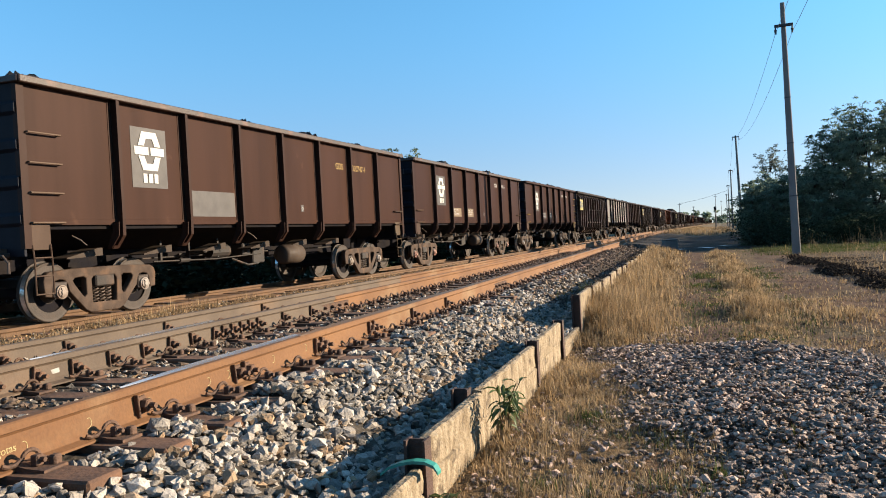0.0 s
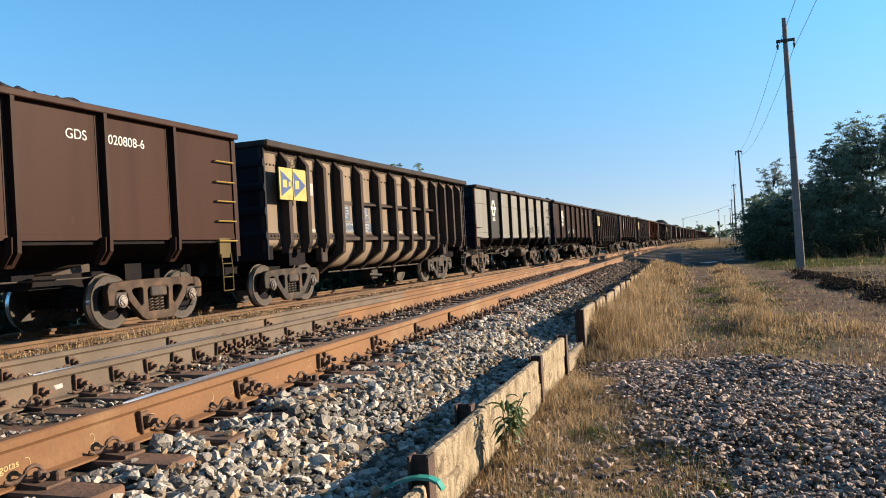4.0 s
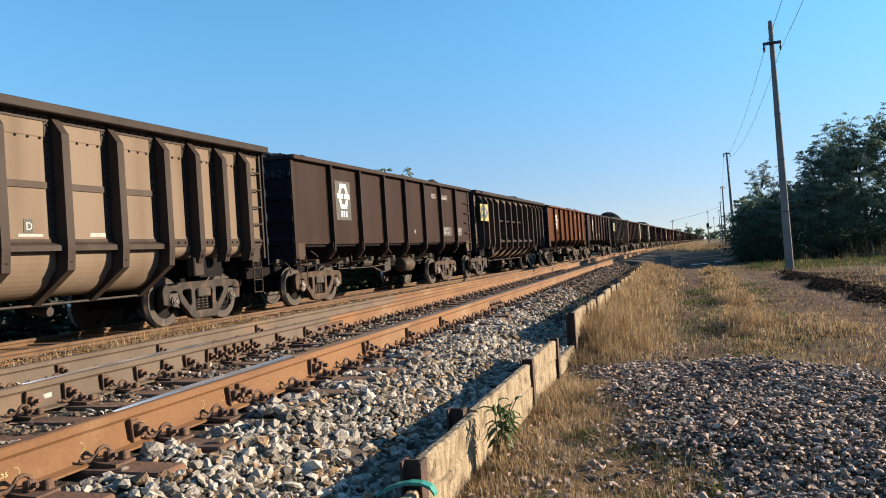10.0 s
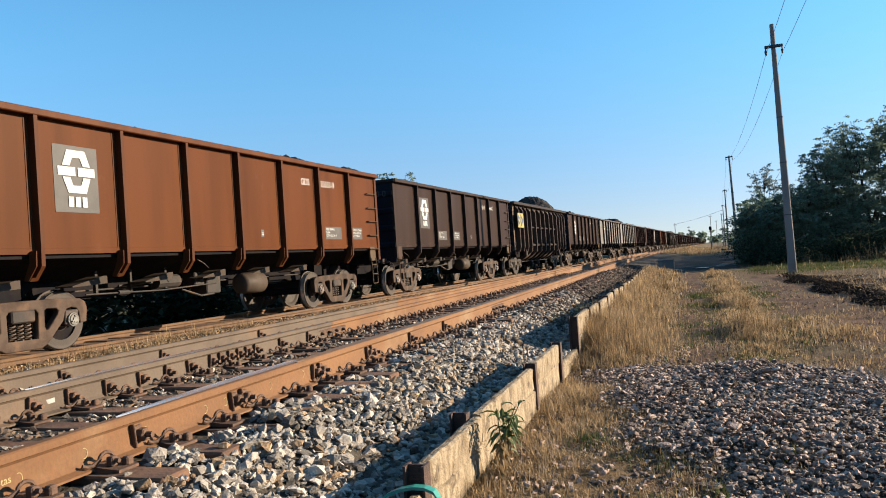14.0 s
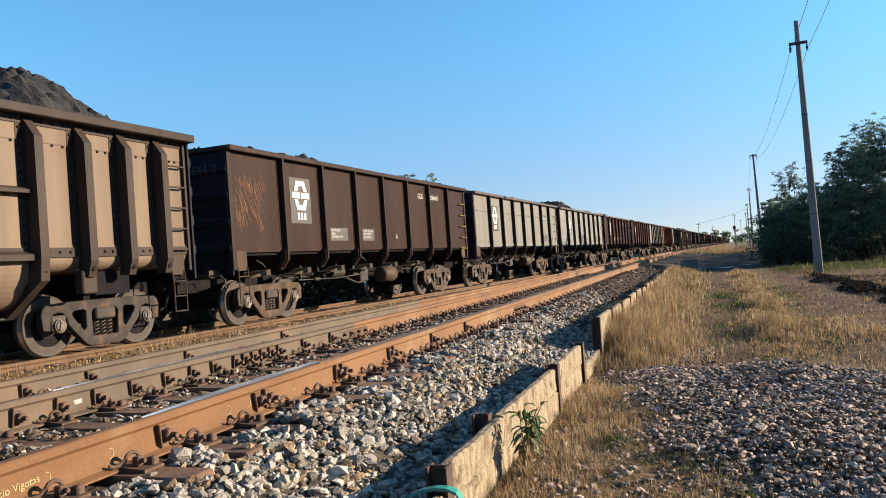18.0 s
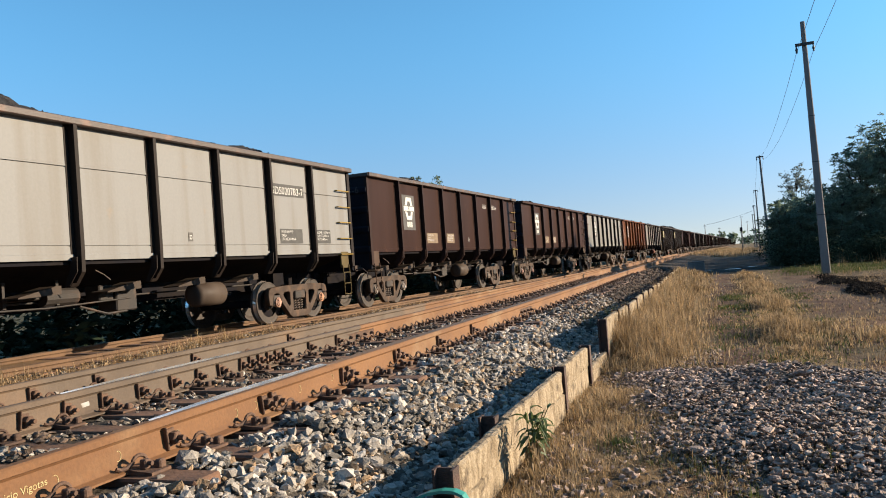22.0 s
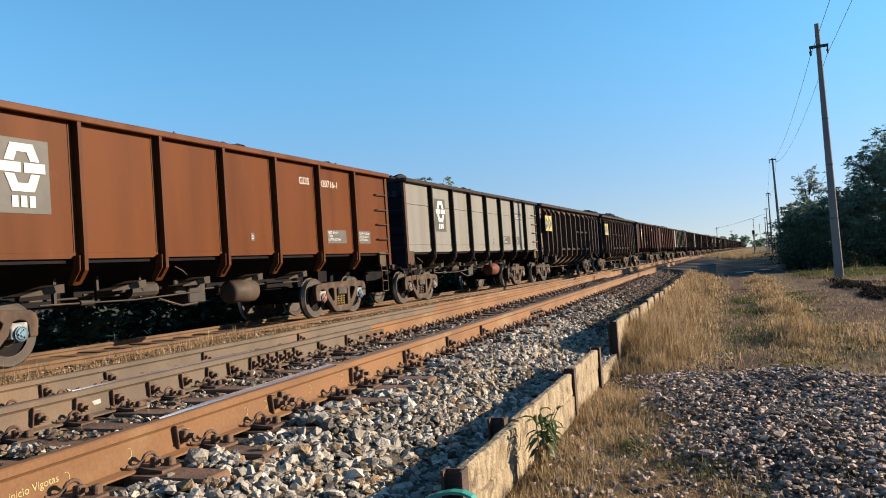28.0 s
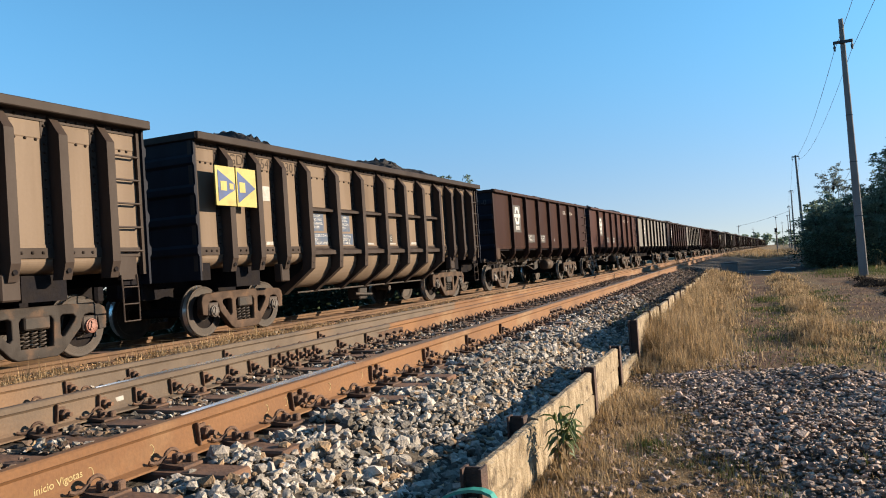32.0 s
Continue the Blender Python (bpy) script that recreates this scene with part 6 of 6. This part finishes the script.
def weed(bx, by, stalks, tall, leaves, dead, label):
    """Leafy weed: branching stalks with long drooping leaves, and withered ones below."""
    plant = tagged(new("leafy_weed"), label, "plant")
    plant.location = (bx, by, float(ground_z(bx, by)))

    def leaf_fill(bm):
        w_ = 0.0165
        pts = [(0, 0, 0), (-w_, 0.035, 0.010), (w_, 0.035, 0.010), (-w_ * 0.85, 0.072, 0.002), (w_ * 0.85, 0.072, 0.002), (0, 0.125, -0.04), (0, 0.035, 0.003), (0, 0.072, -0.006)]
        v = [bm.verts.new(p) for p in pts]
        for f in ((0, 6, 1), (0, 2, 6), (1, 6, 7, 3), (6, 2, 4, 7), (3, 7, 5), (7, 4, 5)):
            bm.faces.new([v[i] for i in f])
    green, brown = shared("weed_leaf", LEAF2, leaf_fill), shared("dead_leaf", STRAW, leaf_fill)
    for k in range(stalks):
        top = Vector((random.uniform(-0.02, 0.14), random.uniform(-0.20, 0.20), tall * random.uniform(0.62, 1.05)))
        foot, mid = Vector((0.02, top.y * 0.25, 0)), Vector((0.03, top.y * 0.45, top.z * 0.55))
        bm = bmesh.new()
        tube(bm, [foot, mid, top], 0.006, 6, 0.003)
        child("stem", finish(bm, "stem", LEAF2), plant)
        for j in range(leaves):
            u = 0.38 + 0.62 * (j + random.random()) / leaves
            p = mid.lerp(top, (u - 0.5) * 2) if u > 0.5 else foot.lerp(mid, u * 2)
            child("leaf", green, plant, pose(*p, random.uniform(-50, 25), random.uniform(-25, 25), random.uniform(-180, 180)))
        for j in range(dead):
            u = random.uniform(0.1, 0.6)
            p = mid.lerp(top, (u - 0.5) * 2) if u > 0.5 else foot.lerp(mid, u * 2)
            child("dead_leaf", brown, plant, pose(*p, random.uniform(-95, -60), random.uniform(-20, 20), random.uniform(-180, 180)))


weed(lane(WALL_X, 5.10) + 0.19, 5.10, 6, 0.52, 10, 8, "wilting green weed growing against the concrete wall")
weed(lane(WALL_X, 3.86) + 0.10, 3.86, 3, 0.16, 4, 1, "small green weed at the foot of the concrete wall")

# ---------------------------------------------------------------- poles and wires
def pole_fill(h):
    def fill(bm):
        rings = []
        for k in range(9):
            z = -0.5 + (h + 0.5) * k / 8
            a, b = 0.17 - 0.085 * k / 8, 0.13 - 0.06 * k / 8
            c = 0.03
            rings.append([bm.verts.new((x, y, z)) for x, y in ((-a + c, -b), (a - c, -b), (a, -b + c), (a, b - c), (a - c, b), (-a + c, b), (-a, b - c), (-a, -b + c))])
        for p, q in zip(rings, rings[1:]):
            for k in range(8):
                bm.faces.new((p[k], p[(k + 1) % 8], q[(k + 1) % 8], q[k]))
        bm.faces.new(rings[0][::-1]), bm.faces.new(rings[-1])
    return fill


POLES = ((2.62, -22.0, 10.45, 0), (2.89, 35.7, 10.45, -0.6), (2.0, 88.0, 10.45, -1.2), (1.85, 145.0, 10.45, 0), (1.9, 205.0, 10.45, 0), (1.9, 270.0, 10.45, 0))


def utility_pole(x, y, h, lean=0.0, drop=0.0):
    p = tagged(new("utility_pole"), "tapered grey concrete power pole with short crossarm", "utility pole", "row of power poles")
    p.matrix_basis = pose(x, y, 0, 0, lean, 0)
    child("shaft", shared("pole_shaft", POLEC, pole_fill(h)), p)
    arm = child("crossarm", shared("crossarm", GALV, lambda bm: box(bm, -0.36, 0.36, -0.16, -0.08, h - 1.02, h - 0.90, 0.01)), p, pose(0, 0, drop))
    for s in (-0.32, 0.32):
        child("insulator", shared("insulator", GALV, lambda bm: (tube(bm, [(0, -0.12, h - 1.02), (0, -0.12, h - 1.12)], 0.03, 8), tube(bm, [(0, -0.12, h - 1.12), (0, -0.12, h - 1.2)], 0.055, 10), tube(bm, [(0, -0.12, h - 1.2), (0, -0.12, h - 1.3)], 0.04, 10))), arm, pose(s, 0, 0))
    child("clamp_band", shared("clamp_band", GALV, lambda bm: box(bm, -0.12, 0.12, -0.1, 0.1, h - 0.98, h - 0.94)), p, pose(0, 0, drop))
    for z in (2.4, 4.6, 6.5):
        w_ = 0.17 - 0.085 * (z + 0.5) / (h + 0.5) + 0.008
        child("step_band", shared("step_band_%d" % (z * 10), GALV, lambda bm: box(bm, -w_, w_, -0.76 * w_, 0.76 * w_, z, z + 0.03)), p)
    return p


for x, y, h, lean in POLES:
    utility_pole(x, y, h, lean, 0.8 if y > 60 else 0.0)


def wire(name, a, b, sag, r):
    bm = bmesh.new()
    pts = [Vector(a).lerp(Vector(b), u) - Vector((0, 0, sag * 4 * u * (1 - u))) for u in np.linspace(0, 1, 24)]
    tube(bm, pts, r, 5)
    tagged(new(name, finish(bm, name, WIRE)), "thin power wire strung between concrete poles", "wire")


for (x0, y0, h, l0), (x1, y1, _, l1) in zip(POLES[:4], POLES[1:5]):
    for s in (-0.32, 0.32):
        wire("power_wire", (x0 + s + h * math.sin(radians(l0)), y0 - 0.12, h - (0.48 if y0 > 60 else 1.28)), (x1 + s + h * math.sin(radians(l1)), y1 - 0.12, h - (0.48 if y1 > 60 else 1.28)), 0.9, 0.009)

# ---------------------------------------------------------------- trees
def leaf_cloud(name, centres, radii, per, size, mat, seed, droop=0.35):
    """Many small pointed leaves in loose clumps, thinned towards each clump's rim."""
    r = np.random.default_rng(seed)
    C = np.repeat(np.asarray(centres), per, 0)
    Rr = np.repeat(np.asarray(radii), per, 0)
    n = len(C)
    u = r.normal(0, 1, (n, 3))
    u /= np.linalg.norm(u, axis=1, keepdims=True)
    P = C + u * Rr * (r.uniform(0, 1, (n, 1)) ** 0.5)
    a, tilt = r.uniform(0, 6.283, n), r.normal(-0.15, droop, n)
    d = np.stack([np.cos(a) * np.cos(tilt), np.sin(a) * np.cos(tilt), np.sin(tilt)], -1)
    s = np.cross(d, r.normal(0, 1, (n, 3)))
    s /= np.linalg.norm(s, axis=1, keepdims=True)
    L_ = (size * r.uniform(0.6, 1.4, n))[:, None]
    V = np.stack([P, P + d * L_ * 0.5 + s * L_ * 0.2, P + d * L_, P + d * L_ * 0.5 - s * L_ * 0.2], 1)
    F = np.array([(0, 1, 2, 3)]) + 4 * np.arange(n)[:, None]
    return soup(name, V.reshape(-1, 3), F, mat)


def tree(x, y, h, spread, seed, clumps=60, per=130, leaf=0.16, label="dark green leafy tree beside the yard", low=0.12, sprays=0, mat=None):
    r = random.Random(seed)
    t = tagged(new("tree"), label, "tree")
    t.location = (x, y, 0)
    bm = bmesh.new()
    tube(bm, [(0, 0, -0.2), (r.uniform(-0.1, 0.1), r.uniform(-0.1, 0.1), h * 0.25), (r.uniform(-0.3, 0.3), r.uniform(-0.3, 0.3), h * 0.6)], 0.16, 8, 0.06)
    child("trunk", finish(bm, "trunk", BARK, True), t)
    centres, radii, counts = [], [], []
    top = 0.66 if sprays > 20 else 0.74 if sprays else 1.0
    for k in range(clumps):
        a, u = r.uniform(0, 6.283), r.uniform(0, 1) ** 0.55
        zz = low + (top - low) * r.uniform(0, 1) ** 1.15
        prof = math.sin(math.pi * min(1, 0.18 + 0.80 * (1 - zz))) if zz > 0.45 else 0.9
        rad = spread * u * max(0.25, prof)
        centres.append((math.cos(a) * rad, math.sin(a) * rad, h * zz + r.uniform(-0.2, 0.2)))
        q = r.uniform(0.28, 0.62) * (0.65 if zz > 0.6 else 1.0)
        radii.append((q * 1.2, q * 1.2, q * 0.55))
        counts.append(per)
    for k in range(9):
        c = centres[r.randrange(clumps)]
        bm = bmesh.new()
        tube(bm, [(0, 0, h * 0.18), (c[0] * 0.4, c[1] * 0.4, c[2] * 0.6), c], 0.05, 6, 0.015)
        child("limb", finish(bm, "limb", BARK, True), t)
    # airy top: thin boughs that end in loose drooping tufts
    for k in range(sprays):
        a, out = r.uniform(0, 6.283), r.uniform(0.1, 0.95)
        b0 = (math.cos(a) * spread * out * 0.7, math.sin(a) * spread * out * 0.7, h * r.uniform(0.60, 0.74))
        rise = h * (r.uniform(0.80, 1.04) - 0.12 * out * out) - b0[2]
        b1 = (b0[0] + math.cos(a) * r.uniform(0.2, 1.0), b0[1] + math.sin(a) * r.uniform(0.2, 1.0), b0[2] + rise)
        bm = bmesh.new()
        tube(bm, [b0, ((b0[0] * 2 + b1[0]) / 3, (b0[1] * 2 + b1[1]) / 3, b0[2] + rise * 0.6), b1], 0.022, 5, 0.008)
        child("limb", finish(bm, "limb", BARK, True), t)
        for j in range(7):
            v = r.uniform(0.25, 1.05)
            centres.append(tuple(p + (q - p) * v + r.uniform(-0.28, 0.28) for p, q in zip(b0, b1)))
            q = r.uniform(0.12, 0.26)
            radii.append((q, q, q * 0.4))
            counts.append(26)
    child("crown", leaf_cloud("crown", centres, radii, counts, leaf, mat or LEAF, seed), t)
    return t


for i, (x, y, h, sp) in enumerate(((1.9, 49.5, 3.5, 0.9), (3.2, 49, 4.0, 1.2), (4.7, 49, 4.5, 1.3), (6.4, 49.5, 6.5, 1.6), (8.2, 50, 7.8, 2.0), (10.2, 51, 8.5, 2.3), (12.4, 52, 8.4, 2.4),
                                    (2.8, 54, 3.8, 1.3), (5.3, 54, 4.9, 1.5), (7.8, 55, 7.6, 2.2), (3.2, 60, 4.3, 1.5), (3.2, 66, 4.4, 1.3))):
    tree(x, y, h, sp, 20 + i, 200 if y < 53 else 100, 130, 0.14, low=0.03, sprays=40 if i in (3, 4, 5, 6, 8, 9) else 16)
for i, (x, y, h) in enumerate(((3.9, 70, 4.8), (4.6, 77, 5.2), (4.4, 88, 5.2), (5.0, 104, 5.2), (5.8, 82, 5.6), (5.2, 96, 5.5), (5.4, 112, 5.5), (5.2, 132, 5.0))):
    tree(x, y, h, 2.0, 50 + i, 50, 60, 0.3, "slim tree farther along the yard", low=0.1, sprays=8)


tree(4.2, 75, 8.0, 1.3, 80, 40, 14, 0.13, "pale feathery slim tree behind the hedge", 0.3, 22, PALELEAF)
tree(3.4, 86, 5.2, 1.2, 81, 40, 24, 0.16, "pale olive slim tree behind the hedge", 0.2, 8, PALELEAF)


def bush_row(name, pts, seed, label, leaf=0.25, per=70, mat=LEAF):
    r = random.Random(seed)
    cs, rs = [], []
    for x, y, h in pts:
        for k in range(10):
            cs.append((x + r.gauss(0, 1.0), y + r.gauss(0, 1.2), h * r.uniform(0.15, 0.95)))
            rs.append((0.8, 0.8, 0.45))
    tagged(new(name, leaf_cloud(name, cs, rs, per, leaf, mat, seed)), label, "shrubs", kind="stuff")


rb = random.Random(5)
# low growth takes SHRUB, whose colour already holds the shade
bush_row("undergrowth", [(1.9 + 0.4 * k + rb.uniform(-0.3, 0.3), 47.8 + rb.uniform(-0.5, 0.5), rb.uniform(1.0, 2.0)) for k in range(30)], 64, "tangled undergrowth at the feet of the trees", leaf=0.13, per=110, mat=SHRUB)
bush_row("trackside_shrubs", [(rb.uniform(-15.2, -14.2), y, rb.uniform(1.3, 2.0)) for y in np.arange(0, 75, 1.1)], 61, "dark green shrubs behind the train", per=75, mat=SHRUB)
tree(-17.6, 42.5, 6.6, 2.0, 71, 40, 90, 0.16, "tree standing behind the train", sprays=26)
bush_row("far_wood", [(x, 520 + rb.uniform(-60, 60), rb.uniform(5, 11)) for x in np.arange(-190, 110, 3.2)], 62, "distant low wood on the horizon", leaf=2.2, per=12)
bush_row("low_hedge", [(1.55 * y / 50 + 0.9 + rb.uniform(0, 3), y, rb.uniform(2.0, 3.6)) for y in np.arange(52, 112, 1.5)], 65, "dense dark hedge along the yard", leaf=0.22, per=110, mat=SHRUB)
bush_row("hedge_row", [(0.03 * y + 1.6 + rb.uniform(0, 6), y, rb.uniform(2.5, 4.5)) for y in np.arange(100, 420, 4)], 63, "hedge running along the yard's edge", leaf=0.6, per=30)

# ---------------------------------------------------------------- small far things
def marker_post(x, y, h, name="distant_pole"):
    bm = bmesh.new()
    tube(bm, [(0, 0, -0.2), (0, 0, h)], 0.11, 8, 0.07)
    box(bm, -0.5, 0.5, -0.05, 0.05, h - 0.5, h - 0.38)
    p = tagged(new(name, finish(bm, name, POLEC)), "slim distant pole beyond the train", "pole")
    p.location = (x, y, 0)


for x, y, h in ((-10.9, 230, 7.4), (-9.4, 300, 7.8), (-1.5, 260, 10), (0.2, 330, 10)):
    marker_post(x, y, h)


wire("distant_wire", (-10.9, 230, 7.2), (1.9, 205, 9.2), 0.3, 0.03)


def signal():
    s = tagged(new("railway_signal"), "dark railway signal on a slim post", "signal")
    s.location = (-1.0, 150, 0)
    bm = bmesh.new()
    tube(bm, [(0, 0, 0), (0, 0, 4.2)], 0.07, 8)
    child("post", finish(bm, "signal_post", GALV), s)
    bm = bmesh.new()
    box(bm, -0.22, 0.22, -0.15, 0.1, 3.6, 4.3, 0.05)
    child("signal_head", finish(bm, "signal_head", DARK), s)


signal()


def block():
    bm = bmesh.new()
    box(bm, -0.45, 0.45, -0.2, 0.2, 0, 0.55, 0.03)
    box(bm, -0.5, 0.5, -0.22, 0.22, 0.55, 0.62, 0.02)
    b = tagged(new("concrete_block", finish(bm, "concrete_block", POLEC)), "grey concrete block near the end of the wall", "block")
    b.location = (-2.95, 48.5, 0)


block()


def puddle(x, y, a, b):
    bm = bmesh.new()
    top = [bm.verts.new((a * (1 + 0.18 * math.sin(3 * q + x)) * math.cos(q), b * (1 + 0.2 * math.sin(2 * q + y)) * math.sin(q), 0)) for q in np.linspace(0, 2 * math.pi, 25)[:-1]]
    bm.faces.new(top)
    bmesh.ops.extrude_face_region(bm, geom=bm.faces[:])
    for v in top:
        v.co.z = -0.05
    p = tagged(new("puddle", finish(bm, "puddle", WATER)), "shallow puddle on the dark crossing", "puddle")
    p.location = (x, y, float(ground_z(x, y)) + 0.03)


for x, y, a, b in ((-0.9, 49.0, 0.5, 0.4), (-2.4, 47.5, 0.4, 0.3), (0.2, 51.5, 0.35, 0.4), (-3.6, 51.5, 0.5, 0.5)):
    puddle(x, y, a, b)


def motions():
    """The train rolls past at a steady pace; the wheels turn while their wagon is near."""
    for k, car, wheels in TRAIN:
        y0 = FIRST + PITCH * k + SLACK.get(k, 0.0)
        car.location = (MAIN_C, y0, MAIN_TOP)
        walk(car, [(t, pose(MAIN_C, y0 - SPEED * t, MAIN_TOP)) for t in (0.0, 32.0)])
        if k > 23:
            continue
        t0, t1 = max(0.0, (y0 - 45) / SPEED), min(32.0, (y0 + 16) / SPEED)
        for ws in wheels:
            at = ws.matrix_basis.translation.copy()
            n = max(2, int((t1 - t0) * SPEED / 0.45 / 1.3) + 2)
            ts = np.linspace(t0, t1, n)
            rows = [(t, pose(*at, math.degrees((t - t0) * SPEED / 0.45))) for t in ts]
            if t0 > 0:
                rows = [(0.0, rows[0][1])] + rows
            if t1 < 32:
                rows = rows + [(32.0, rows[-1][1])]
            walk(ws, rows)


motions()
